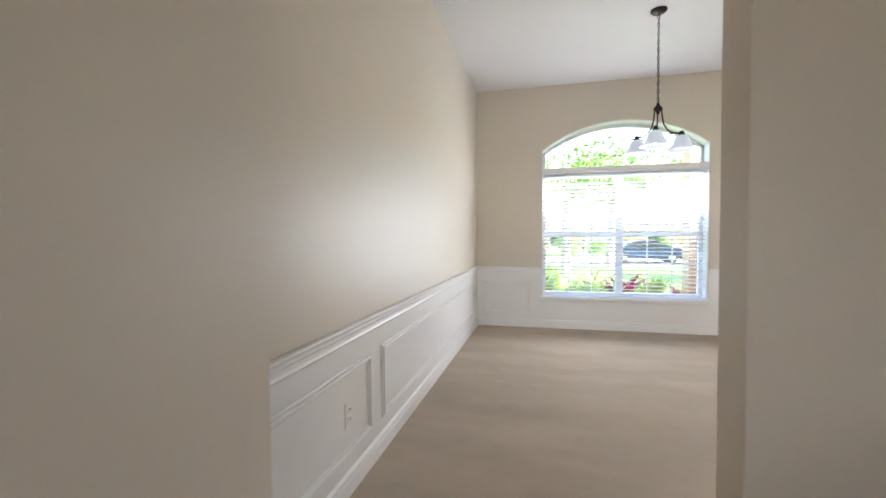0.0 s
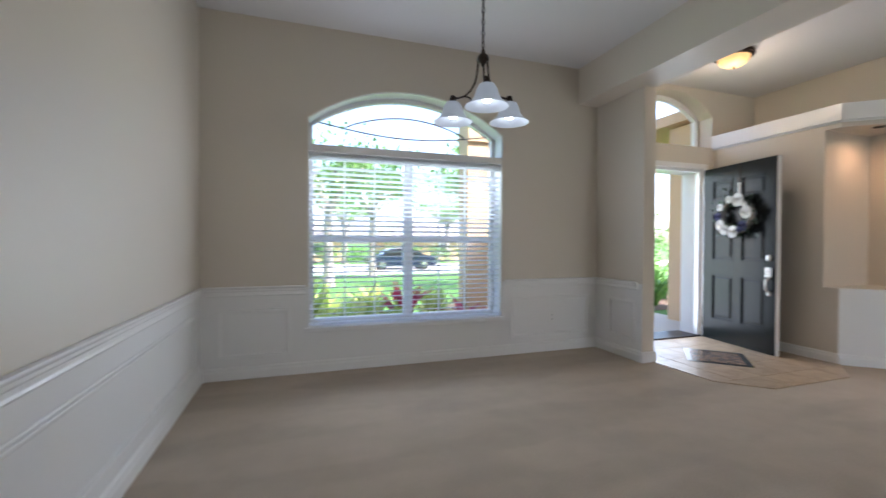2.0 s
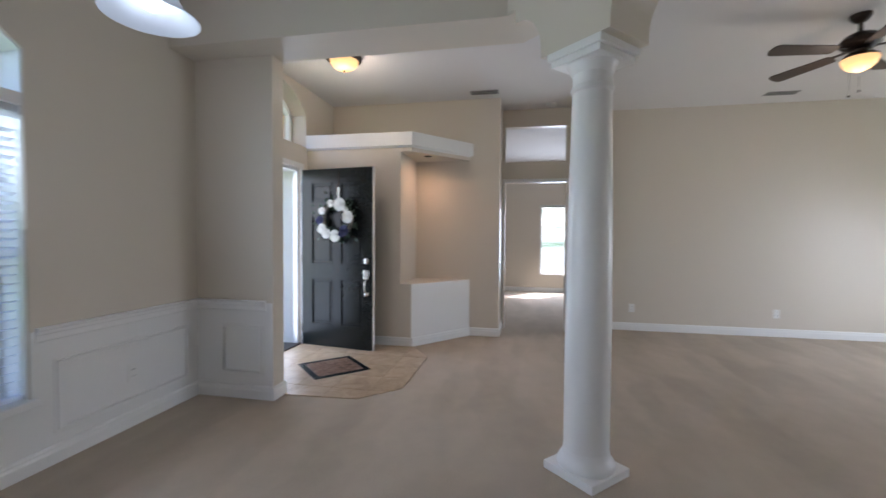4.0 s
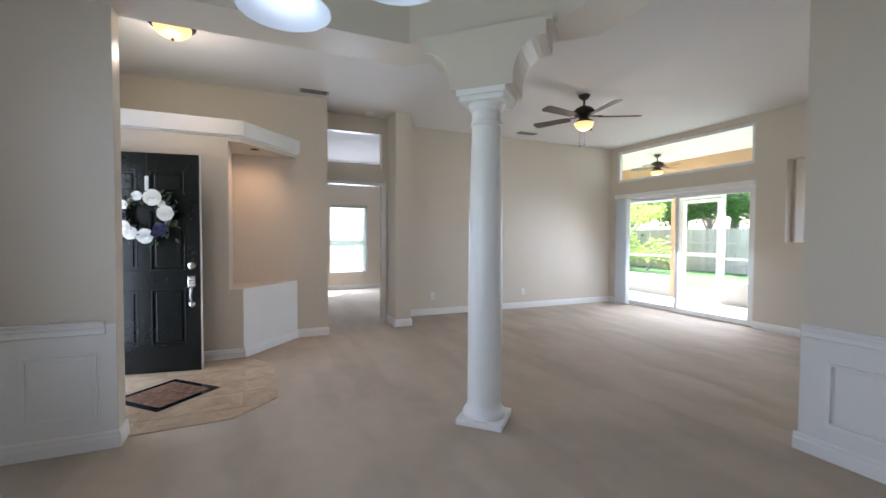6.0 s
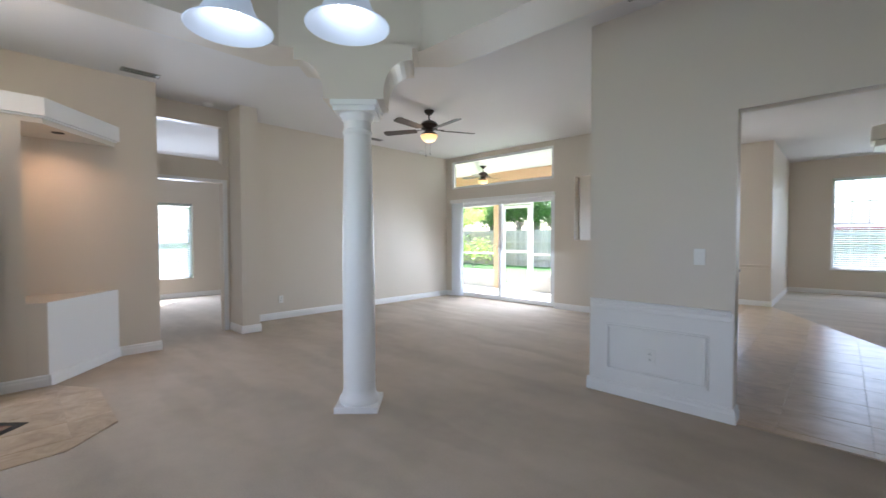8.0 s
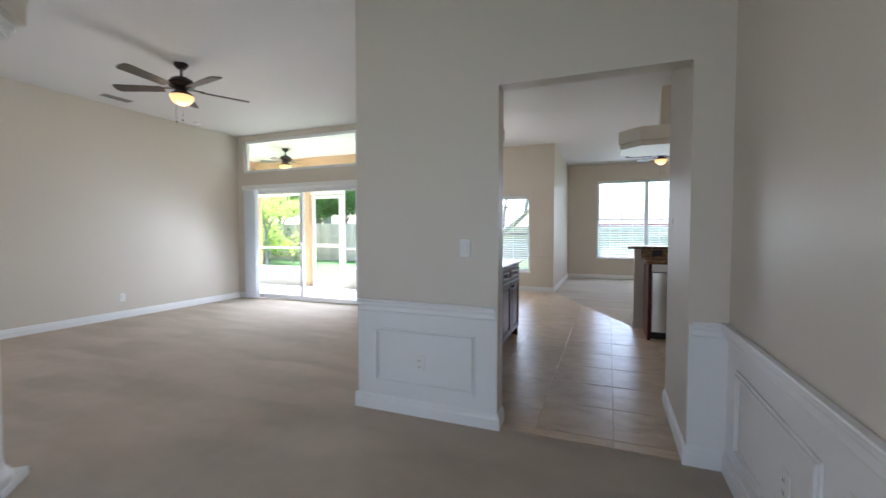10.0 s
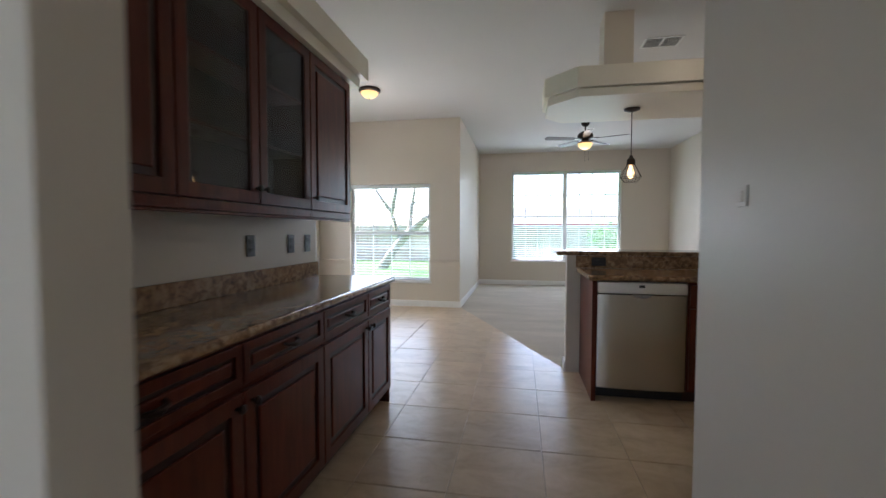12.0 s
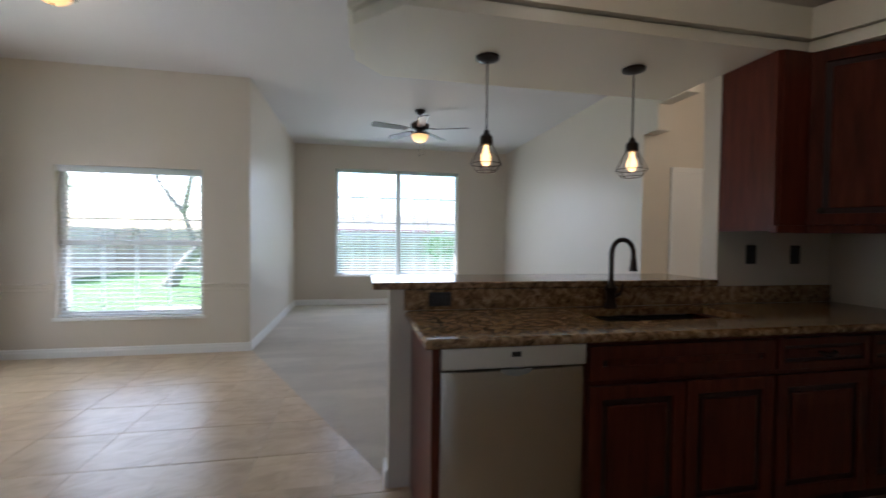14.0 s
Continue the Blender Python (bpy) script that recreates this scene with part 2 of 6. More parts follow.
WX0, WX1 = 0.140, 2.036          # dining window
WZ0, WZS, WZT = 0.395, 2.25, 2.575
DX0, DX1 = 3.86, 4.78           # front door
AX0, AX1, AZ0, AZS, AZT = 3.70, 4.92, 2.34, 2.72, 2.99
bm = wall_boxes(bmesh.new(), "x", YN, YN + 0.28, XW - 0.15, 5.7, 0, H, [(WX0, WX1, WZ0, WZT), (DX0, DX1, 0, 2.07), (AX0, AX1, AZ0, AZT)])
dine_arc = arch_fill(bm, WX0, WX1, WZS, WZT, YN, YN + 0.28)
foyer_arc = arch_fill(bm, AX0, AX1, AZS, AZT, YN, YN + 0.28)
tagged(part("wall_north", bm, WALL), "cream painted front wall with arched openings", "wall", kind="structure")
wall("wall_west", "y", XW - 0.15, XW, 1.39, YN)
wall("wall_south", "x", 1.39, YS, 0.52, XP)
bm = boxes((-0.515, 0.52, 1.39, YS, 2.145, H), (XW - 0.15, -0.515, 0.645, YS, 0, H), (-3.37, XW - 0.15, 0.645, 0.80, 0, H))
tagged(part("wall_passage", bm, WALL), "cream painted wall around the kitchen passage", "wall", kind="structure")
wall("wall_stub", "y", STUB0, STUB1, 5.345, YN)
wall("wall_partition", "y", XK, XP, -0.88, 1.39)
wall("wall_living_back", "x", YB - 0.15, YB, 2.2, XE, [(3.76, 6.25, -0.01, 2.06), (3.79, 6.30, 2.36, 2.96), (2.4, 3.385, 1.24, 2.35)])
wall("wall_living_east", "y", XE, XE + 0.15, YB, 2.56)
# foyer, niche and bedroom side
bm = bmesh.new()
prism(bm, [(4.95, YN), (4.95, 4.848), (5.66, 4.848), (5.66, YN)], 0, 2.31)
prism(bm, [(4.95, 4.8475), (4.95, 4.718), (5.66, 4.128), (5.66, 4.8475)], 0, 0.73)
prism(bm, [(4.95, 4.8475), (4.95, 4.718), (5.66, 4.128), (5.66, 4.8475)], 2.266, 2.31)
wall_boxes(bm, "y", 5.66, 5.80, 3.745, YN, 0, H)
box(bm, 5.80, 6.2, 3.745, 3.885, 0, H)
tagged(part("wall_foyer_east", bm, WALL), "cream painted foyer wall with a recessed niche", "wall", kind="structure")
bm = wall_boxes(bmesh.new(), "y", 6.20, 6.32, 2.79, 3.745, 0, H, [(2.875, 3.70, 0, 2.045), (2.88, 3.70, 2.30, 2.81)])
box(bm, 5.78, XE + 0.15, 2.56, 2.79, 0, H)
tagged(part("wall_bedroom_door", bm, WALL), "cream painted wall around the bedroom doorway with an open transom", "wall", kind="structure")
bm = wall_boxes(bmesh.new(), "y", 10.3, 10.45, -0.5, 5.2, 0, H, [(2.14, 3.05, 0.41, 2.04)])
box(bm, 6.6, 10.3, -0.65, -0.5, 0, H)
box(bm, 6.2, 10.3, 5.2, 5.35, 0, H)
box(bm, 6.2, 6.32, 3.885, 5.2, 0, H)
tagged(part("wall_bedroom", bm, WALL), "cream painted bedroom walls", "wall", kind="structure")
# kitchen, nook and family room
XF, YK, YF, XFW = 1.045, -4.71, -7.93, -3.22
wall("wall_nook_south", "x", YK - 0.15, YK, XF - 0.12, 3.5, [(1.41, 2.795, 0.42, 2.01)])
wall("wall_nook_east", "y", 3.35, 3.50, YK, YB - 0.15, [(-4.12, -2.6, 0.0, 2.06), (-4.17, -2.6, 2.32, 2.84)])
wall("wall_family_east", "y", XF - 0.12, XF, YF, YK - 0.15)
wall("wall_family_south", "x", YF - 0.15, YF, XFW - 0.15, XF, [(-2.23, 0.18, 0.565, 2.61)])
bm = wall_boxes(bmesh.new(), "y", XFW - 0.15, XFW, YF, -3.65, 0, H)
box(bm, -4.6, -4.45, -3.65, 0.8, 0, H)
box(bm, -4.45, XFW - 0.15, -3.8, -3.65, 0, H)
tagged(part("wall_family_west", bm, WALL), "cream painted family room wall", "wall", kind="structure")
wall("wall_kitchen_west", "y", -3.37, -3.22, -1.965, 0.645)
wall("wall_kitchen_south", "x", -1.965, -1.845, -3.22, -2.38)
# floors and ceiling
bm = boxes((XW - 0.15, XE + 0.15, YB - 0.15, 6.28, -0.12, 0.0), (XE + 0.15, 10.45, -0.65, 5.35, -0.12, 0.0))
tagged(part("floor", bm, CARPET), "beige cut-pile carpet with vacuum marks", "carpet", kind="structure")
bm = boxes((-4.6, 3.5, YF - 0.15, YB - 0.15, -0.12, -0.002), (-4.6, -3.2, YB - 0.15, 0.8, -0.12, -0.002))
tagged(part("floor_family", bm, CARPET_FAR), "pale greyish carpet in the family room", "carpet", kind="structure")
bm = bmesh.new()
prism(bm, [(XW - 5, YF - 0.15), (3.5, YF - 0.15), (3.5, YB - 0.15), (10.6, YB - 0.15), (10.6, 6.28), (XW - 5, 6.28)], H, H + 0.12)
tagged(part("ceiling", bm, CEILING), "flat white painted ceiling", "ceiling", kind="structure")
# dining beams and the corbel over the column
bm = bmesh.new()
prism(bm, [(2.95, YN), (2.95, 3.56), (2.27, 2.80), (XW, 2.80), (XW, 2.43), (2.30, 2.43), (3.33, 3.46), (3.33, YN)], 2.66, H)
tagged(part("beam", bm, WALL), "cream painted dropped beam around the dining room", "beam", kind="structure")
CX, CY = 2.65, 3.095


# ---- more materials ----
def ramped(name, tex, scale, stops, rough=0.4, bump=0.0, detail=6.0, stretch=(1, 1, 1), spec=0.5, by_object=0.0, distortion=0.0):
    """A colour ramp over a noise, in metres of the object."""
    m = bpy.data.materials.new(name)
    m.use_nodes = True
    nt = m.node_tree
    b = nt.nodes["Principled BSDF"]
    L = nt.links.new
    tc, mp = nt.nodes.new("ShaderNodeTexCoord"), nt.nodes.new("ShaderNodeMapping")
    mp.inputs["Scale"].default_value = stretch
    L(tc.outputs["Object"], mp.inputs["Vector"])
    if tex == "noise":
        n = nt.nodes.new("ShaderNodeTexNoise")
        n.inputs["Scale"].default_value, n.inputs["Detail"].default_value = scale, detail
        n.inputs["Roughness"].default_value, n.inputs["Distortion"].default_value = 0.65, distortion
        fac = n.outputs["Fac"]
    else:
        n = nt.nodes.new("ShaderNodeTexVoronoi")
        n.inputs["Scale"].default_value = scale
        fac = n.outputs["Distance"]
    L(mp.outputs[0], n.inputs["Vector"])
    if by_object:
        oi = nt.nodes.new("ShaderNodeObjectInfo")
        sh = nt.nodes.new("ShaderNodeVectorMath")
        sh.operation = "SCALE"
        sh.inputs[0].default_value = (37.0, 19.0, 11.0)
        L(oi.outputs["Random"], sh.inputs["Scale"])
        L(sh.outputs[0], mp.inputs["Location"])
    cr = nt.nodes.new("ShaderNodeValToRGB")
    el = cr.color_ramp.elements
    while len(el) < len(stops):
        el.new(0.5)
    for e, (p, c) in zip(el, stops):
        e.position, e.color = p, (*c, 1)
    L(fac, cr.inputs[0])
    col = cr.outputs[0]
    if by_object:
        hs = nt.nodes.new("ShaderNodeHueSaturation")
        mr = nt.nodes.new("ShaderNodeMapRange")
        mr.inputs["To Min"].default_value, mr.inputs["To Max"].default_value = 1 - by_object, 1 + by_object
        L(oi.outputs["Random"], mr.inputs["Value"])
        L(mr.outputs[0], hs.inputs["Value"])
        L(col, hs.inputs["Color"])
        col = hs.outputs[0]
    L(col, b.inputs["Base Color"])
    b.inputs["Roughness"].default_value = rough
    b.inputs["Specular IOR Level"].default_value = spec
    if bump:
        bp = nt.nodes.new("ShaderNodeBump")
        bp.inputs["Strength"].default_value, bp.inputs["Distance"].default_value = bump, 0.004
        L(fac, bp.inputs["Height"])
        L(bp.outputs[0], b.inputs["Normal"])
    return m


TRAVERTINE = ramped("travertine_tile", "noise", 4.5, [(0.25, (0.41, 0.285, 0.165)), (0.5, (0.55, 0.41, 0.265)), (0.75, (0.65, 0.51, 0.35))], 0.33, 0.03, stretch=(1, 1.6, 1), spec=0.45, by_object=0.06, distortion=0.6)
FOYER_TILE = ramped("mottled_foyer_tile", "noise", 6, [(0.25, (0.30, 0.20, 0.12)), (0.5, (0.44, 0.325, 0.21)), (0.8, (0.58, 0.465, 0.33))], 0.35, 0.05, by_object=0.05, distortion=0.8)
GROUT = material("tan_grout", (0.50, 0.405, 0.295), 0.9, var=0.08, grain=120)
GRANITE = ramped("brown_granite", "noise", 28, [(0.30, (0.028, 0.016, 0.009)), (0.41, (0.15, 0.082, 0.036)), (0.52, (0.29, 0.175, 0.085)), (0.64, (0.43, 0.30, 0.17)), (0.76, (0.13, 0.075, 0.04))], 0.11, 0.0, detail=9, distortion=0.6, spec=0.6)
CHERRY = ramped("cherry_cabinet_wood", "noise", 5, [(0.25, (0.056, 0.013, 0.007)), (0.55, (0.108, 0.024, 0.012)), (0.8, (0.16, 0.039, 0.02))], 0.3, 0.03, stretch=(6, 6, 0.6), spec=0.2, by_object=0.08)
# darker cherry for grooves, toe kicks, beads and the glass cabinet's box
CHERRY_DARK = ramped("dark_cherry_wood", "noise", 8, [(0.3, (0.018, 0.005, 0.004)), (0.7, (0.045, 0.010, 0.006))], 0.4, 0.03, stretch=(6, 6, 0.6))
STAINLESS = material("brushed_stainless", (0.50, 0.465, 0.40), 0.24, 1.0, var=0.05, scale=3, grain=90, bump=0.02, depth=0.001)
BLACK_PLASTIC = material("black_plastic", (0.012, 0.012, 0.012), 0.35, var=0.1, bump=0)
BLACK_DOOR = material("black_door_paint", (0.008, 0.010, 0.0095), 0.25, var=0.12, scale=4, grain=50, bump=0.04, spec=0.3, depth=0.002)
NICKEL = material("satin_nickel", (0.62, 0.60, 0.57), 0.25, 1.0, var=0.05, bump=0)
WHITE_PLASTIC = material("white_plastic", (0.80, 0.79, 0.76), 0.35, var=0.01, bump=0)
SLOT = material("dark_slot", (0.03, 0.03, 0.03), 0.6, var=0.05, bump=0)
VENT_GREY = material("grey_vent_metal", (0.30, 0.29, 0.27), 0.5, 0.2, var=0.05, bump=0)
SLAT = material("white_blind_slat", (0.88, 0.88, 0.87), 0.45, var=0.01, bump=0)
nt = SLAT.node_tree
tr, mx = nt.nodes.new("ShaderNodeBsdfTranslucent"), nt.nodes.new("ShaderNodeMixShader")
tr.inputs[0].default_value, mx.inputs[0].default_value = (0.90, 0.92, 0.95, 1), 0.65
nt.links.new(nt.nodes["Principled BSDF"].outputs[0], mx.inputs[1])
nt.links.new(tr.outputs[0], mx.inputs[2])
nt.links.new(mx.outputs[0], nt.nodes["Material Output"].inputs[0])
MARBLE_BLACK = material("black_marble_border", (0.012, 0.012, 0.013), 0.15, var=0.3, scale=12, bump=0)
MARBLE_BROWN = ramped("brown_marble_inlay", "noise", 14, [(0.3, (0.10, 0.055, 0.035)), (0.55, (0.22, 0.13, 0.085)), (0.8, (0.36, 0.25, 0.17))], 0.2, distortion=1.2)
FROST = glowing("lit_frosted_glass", (0.42, 0.47, 0.52), 0.08)
WARM_BOWL = glowing("lit_amber_bowl", (0.84, 0.46, 0.17), 0.285)
BULB = glowing("lit_bulb", (1.0, 0.97, 0.92), 1.5)
FILAMENT = glowing("lit_filament_bulb", (1.0, 0.56, 0.20), 0.7)
BLADE = material("dark_walnut_blade", (0.06, 0.038, 0.025), 0.4, var=0.2, scale=9, grain=40, bump=0.05)
CAB_GLASS = glass_material("cabinet_glass", (0.86, 0.88, 0.88), 0.02, 0.85)
CLEAR = glass_material("clear_pane", (1, 1, 1), 0.0, 0.97)
WOOD_FENCE = ramped("weathered_fence_wood", "noise", 6, [(0.3, (0.46, 0.36, 0.28)), (0.7, (0.70, 0.58, 0.47))], 0.85, 0.1, stretch=(5, 5, 0.5), by_object=0.15)
BARK = ramped("grey_bark", "noise", 9, [(0.3, (0.18, 0.15, 0.125)), (0.7, (0.44, 0.39, 0.34))], 0.9, 0.4, stretch=(2, 2, 0.6))
LEAF = ramped("green_leaf", "noise", 5, [(0.3, (0.06, 0.15, 0.03)), (0.7, (0.20, 0.38, 0.08))], 0.55, by_object=0.15)
LEAF_YELLOW = ramped("yellow_green_leaf", "noise", 6, [(0.3, (0.30, 0.46, 0.07)), (0.7, (0.66, 0.68, 0.22))], 0.5, by_object=0.1)
LEAF_RED = ramped("crimson_leaf", "noise", 6, [(0.3, (0.14, 0.010, 0.03)), (0.7, (0.55, 0.03, 0.11))], 0.5, by_object=0.15)
for m in (LEAF, LEAF_YELLOW, LEAF_RED):
    nt = m.node_tree
    b = nt.nodes["Principled BSDF"]
    tr, mx = nt.nodes.new("ShaderNodeBsdfTranslucent"), nt.nodes.new("ShaderNodeMixShader")
    mx.inputs[0].default_value = 0.45
    nt.links.new(b.inputs["Base Color"].links[0].from_socket, tr.inputs[0])
    nt.links.new(b.outputs[0], mx.inputs[1])
    nt.links.new(tr.outputs[0], mx.inputs[2])
    nt.links.new(mx.outputs[0], nt.nodes["Material Output"].inputs[0])
LEAF_DARK = material("dark_silk_leaf", (0.03, 0.055, 0.028), 0.6, var=0.3, scale=20, bump=0)
PALE_STEEL = material("pale_stainless", (0.74, 0.72, 0.68), 0.36, 0.9, var=0.03, scale=3, grain=90, bump=0)
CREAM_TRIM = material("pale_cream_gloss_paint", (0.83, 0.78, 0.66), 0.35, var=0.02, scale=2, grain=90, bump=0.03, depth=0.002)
MULCH = material("dark_mulch", (0.10, 0.06, 0.04), 0.95, var=0.3, scale=8, grain=60, bump=0.6)
ROAD = material("pale_road", (0.40, 0.39, 0.37), 0.9, var=0.06, scale=0.6, grain=30)
CAR_PAINT = material("navy_car_paint", (0.02, 0.03, 0.07), 0.15, 0.3, var=0.02, bump=0, spec=0.8)
TYRE = material("tyre_rubber", (0.02, 0.02, 0.02), 0.8, var=0.1, bump=0)
ROOF_RED = material("red_roof_edge", (0.40, 0.06, 0.05), 0.7, var=0.1)
SHINGLE = material("grey_shingle", (0.22, 0.20, 0.19), 0.9, var=0.15, grain=30)
PETAL = material("white_silk_petal", (0.80, 0.79, 0.76), 0.7, var=0.06, scale=20, bump=0.1)
NAVY = material("navy_silk_petal", (0.03, 0.03, 0.10), 0.7, var=0.2, scale=20, bump=0.1)
SINK_BLACK = material("black_composite_sink", (0.015, 0.014, 0.013), 0.45, var=0.1, bump=0.02)


# ---- mouldings ----
BASE_PROFILE = [(0.0, 0.0), (0.017, 0.0), (0.017, 0.065), (0.012, 0.08), (0.012, 0.092), (0.005, 0.103), (0.0, 0.105)]
RAIL_PROFILE = [(0.0, -0.082), (0.008, -0.082), (0.013, -0.074), (0.010, -0.062), (0.010, -0.045), (0.017, -0.036), (0.017, -0.022), (0.027, -0.014), (0.030, -0.006), (0.026, 0.0), (0.0, 0.0)]


def run(bm, p0, p1, out, prof, z=0.0):
    """A moulding with the given profile (out, up) from p0 to p1, on the wall whose face looks along out."""
    o = Vector((*out, 0)).normalized()
    rings = []
    for p in (p0, p1):
        rings.append([bm.verts.new(Vector((p[0], p[1], z + h)) + o * d) for d, h in prof])
    n = len(prof)
    for i in range(n):
        bm.faces.new((rings[0][i], rings[0][(i + 1) % n], rings[1][(i + 1) % n], rings[1][i]))
    bm.faces.new(rings[0][::-1])
    bm.faces.new(rings[1])
    return bm


def baseboard(*runs):
    bm = bmesh.new()
    for p0, p1, out in runs:
        run(bm, p0, p1, out, BASE_PROFILE)
    return tagged(part("baseboard", bm, TRIM), "white painted moulded baseboard", "baseboard", kind="structure")


def chair_rail(z, *runs, mat=None, label="white painted chair rail moulding"):
    bm = bmesh.new()
    for p0, p1, out in runs:
        run(bm, p0, p1, out, RAIL_PROFILE, z)
    return tagged(part("chair_rail", bm, mat or TRIM), label, "trim", kind="structure")


RAIL = 0.777
W1 = XW + 0.004
baseboard(((W1, YS), (W1, YN), (1, 0)), ((XW, YN - 0.004), (STUB0, YN - 0.004), (0, -1)), ((STUB0 - 0.004, YN), (STUB0 - 0.004, 5.345), (-1, 0)),
          ((STUB0 - 0.02, 5.345), (STUB1 + 0.017, 5.345), (0, -1)), ((STUB1, 5.345), (STUB1, YN), (1, 0)),
          ((0.52, YS + 0.004), (XP + 0.017, YS + 0.004), (0, 1)), ((XP, YS), (XP, -0.88), (1, 0)), ((XW, YS + 0.004), (-0.515, YS + 0.004), (0, 1)),
          ((-0.515, 0.645), (-0.515, YS + 0.02), (1, 0)), ((0.52, 1.39), (0.52, YS + 0.02), (-1, 0)))
baseboard(((4.95, YN), (4.95, 4.718), (-1, 0)), ((4.95, 4.714), (5.66, 4.124), (-0.64, -0.77)), ((5.66, 4.128), (5.66, 3.745), (-1, 0)), ((5.66, 3.745), (6.2, 3.745), (0, -1)),
          ((5.78, 2.79), (6.2, 2.79), (0, 1)), ((5.78, 2.80), (5.78, 2.545), (-1, 0)), ((5.78, 2.56), (XE, 2.56), (0, -1)), ((XE, 2.56), (XE, YB), (-1, 0)),
          ((6.25, YB), (XE, YB), (0, 1)), ((2.2, YB), (3.76, YB), (0, 1)), ((10.3, 5.2), (10.3, -0.5), (-1, 0)))
baseboard(((XF - 0.137, YK), (3.35, YK), (0, 1)), ((3.35, YK), (3.35, -4.13), (-1, 0)), ((XF - 0.12, YF), (XF - 0.12, YK - 0.0), (-1, 0)), ((XFW, YF), (XF, YF), (0, 1)), ((XFW, YF), (XFW, -3.65), (1, 0)))
chair_rail(RAIL, ((W1, YS), (W1, YN), (1, 0)), ((W1 + 0.0302, YN - 0.004), (WX0 - 0.02, YN - 0.004), (0, -1)), ((WX1 + 0.02, YN - 0.004), (STUB0 - 0.0342, YN - 0.004), (0, -1)), ((STUB0 - 0.004, YN), (STUB0 - 0.004, 5.40), (-1, 0)),
           ((0.54, YS + 0.004), (XP - 0.015, YS + 0.004), (0, 1)), ((W1 + 0.0302, YS + 0.004), (-0.535, YS + 0.004), (0, 1)))
chair_rail(0.775, ((XF - 0.11, YK), (1.39, YK), (0, 1)), ((2.82, YK), (3.35, YK), (0, 1)), mat=WALL, label="cream painted chair rail moulding in the nook")


def wainscot(name, *dims):
    return tagged(part(name, boxes(*dims), WAINSCOT), "white semi-gloss painted wainscot on the dining room wall", "wainscot", kind="structure")


wainscot("wainscot_west", (XW, W1, YS, YN, 0, RAIL - 0.02))
bm = bmesh.new()
zt = RAIL - 0.02
prism(bm, [(XW, 0), (STUB0, 0), (STUB0, zt), (WX1 + 0.001, zt), (WX1 + 0.001, WZ0 - 0.04), (WX0 - 0.001, WZ0 - 0.04), (WX0 - 0.001, zt), (XW, zt)], YN - 0.004, YN, "y")
tagged(part("wainscot_north", bm, WAINSCOT), "white semi-gloss painted wainscot on the dining room wall", "wainscot", kind="structure")
wainscot("wainscot_stub", (STUB0 - 0.004, STUB0, 5.35, YN, 0, RAIL - 0.02))
wainscot("wainscot_south", (0.525, XP - 0.005, YS, YS + 0.004, 0, RAIL - 0.02), (XW, -0.52, YS, YS + 0.004, 0, RAIL - 0.02))


def panel_frame(plane, face, a0, a1, z0=0.18, z1=0.59, out=1):
    """A raised rectangle of picture-frame moulding; plane x or y names the axis across the wall."""
    bm = bmesh.new()
    for a, b, d in ((0.0, 0.014, 0.010), (0.0145, 0.030, 0.018), (0.0305, 0.040, 0.008)):
        f0, f1 = sorted((face, face + out * d))
        ring = wall_boxes(bmesh.new(), "y" if plane == "x" else "x", f0, f1, a0 + a, a1 - a, z0 + a, z1 - a, [(a0 + b, a1 - b, z0 + b, z1 - b)])
        me = bpy.data.meshes.new("ring")
        ease(ring, 0.004, 2).to_mesh(me)
        ring.free()
        bm.from_mesh(me)
        bpy.data.meshes.remove(me)
    return tagged(part("panel_moulding", bm, TRIM), "white picture-frame moulding on the wainscot", "trim", kind="structure")


for y0, y1 in ((1.70, 2.556), (2.695, 5.80)):
    panel_frame("x", W1, y0, y1)
panel_frame("y", YN - 0.004, -0.58, 0.0, 0.175, 0.59, -1)
panel_frame("y", YN - 0.004, 2.14, 3.10, 0.165, 0.587, -1)
panel_frame("x", STUB0 - 0.004, 5.43, 5.80, 0.185, 0.59, -1)
panel_frame("y", YS + 0.004, 0.667, 1.41, 0.19, 0.585, 1)

# corbel over the column
bm = bmesh.new()
c, s_ = math.cos(radians(45)), math.sin(radians(45))
prof = [(-0.215, 2.275), (-0.215, 2.325)]
for i in range(9):
    a = radians(90 * i / 8)
    prof.append((-0.395 + 0.18 * math.cos(a), 2.325 + 0.225 * math.sin(a)))
prof += [(-0.42, 2.55), (-0.42, 2.635), (-0.455, 2.635), (-0.455, 2.662)]
outline = prof + [(-u, z) for u, z in reversed(prof)]
hw = 0.165
lo = [bm.verts.new((CX + u * c + hw * s_, CY + u * s_ - hw * c, z)) for u, z in outline]
hi = [bm.verts.new((CX + u * c - hw * s_, CY + u * s_ + hw * c, z)) for u, z in outline]
bm.faces.new(lo)
bm.faces.new(hi[::-1])
for i in range(len(outline)):
    j = (i + 1) % len(outline)
    bm.faces.new((lo[i], hi[i], hi[j], lo[j]))
tagged(part("corbel", bm, WALL), "cream plaster corbel with curved ends over the column", "corbel", kind="structure")


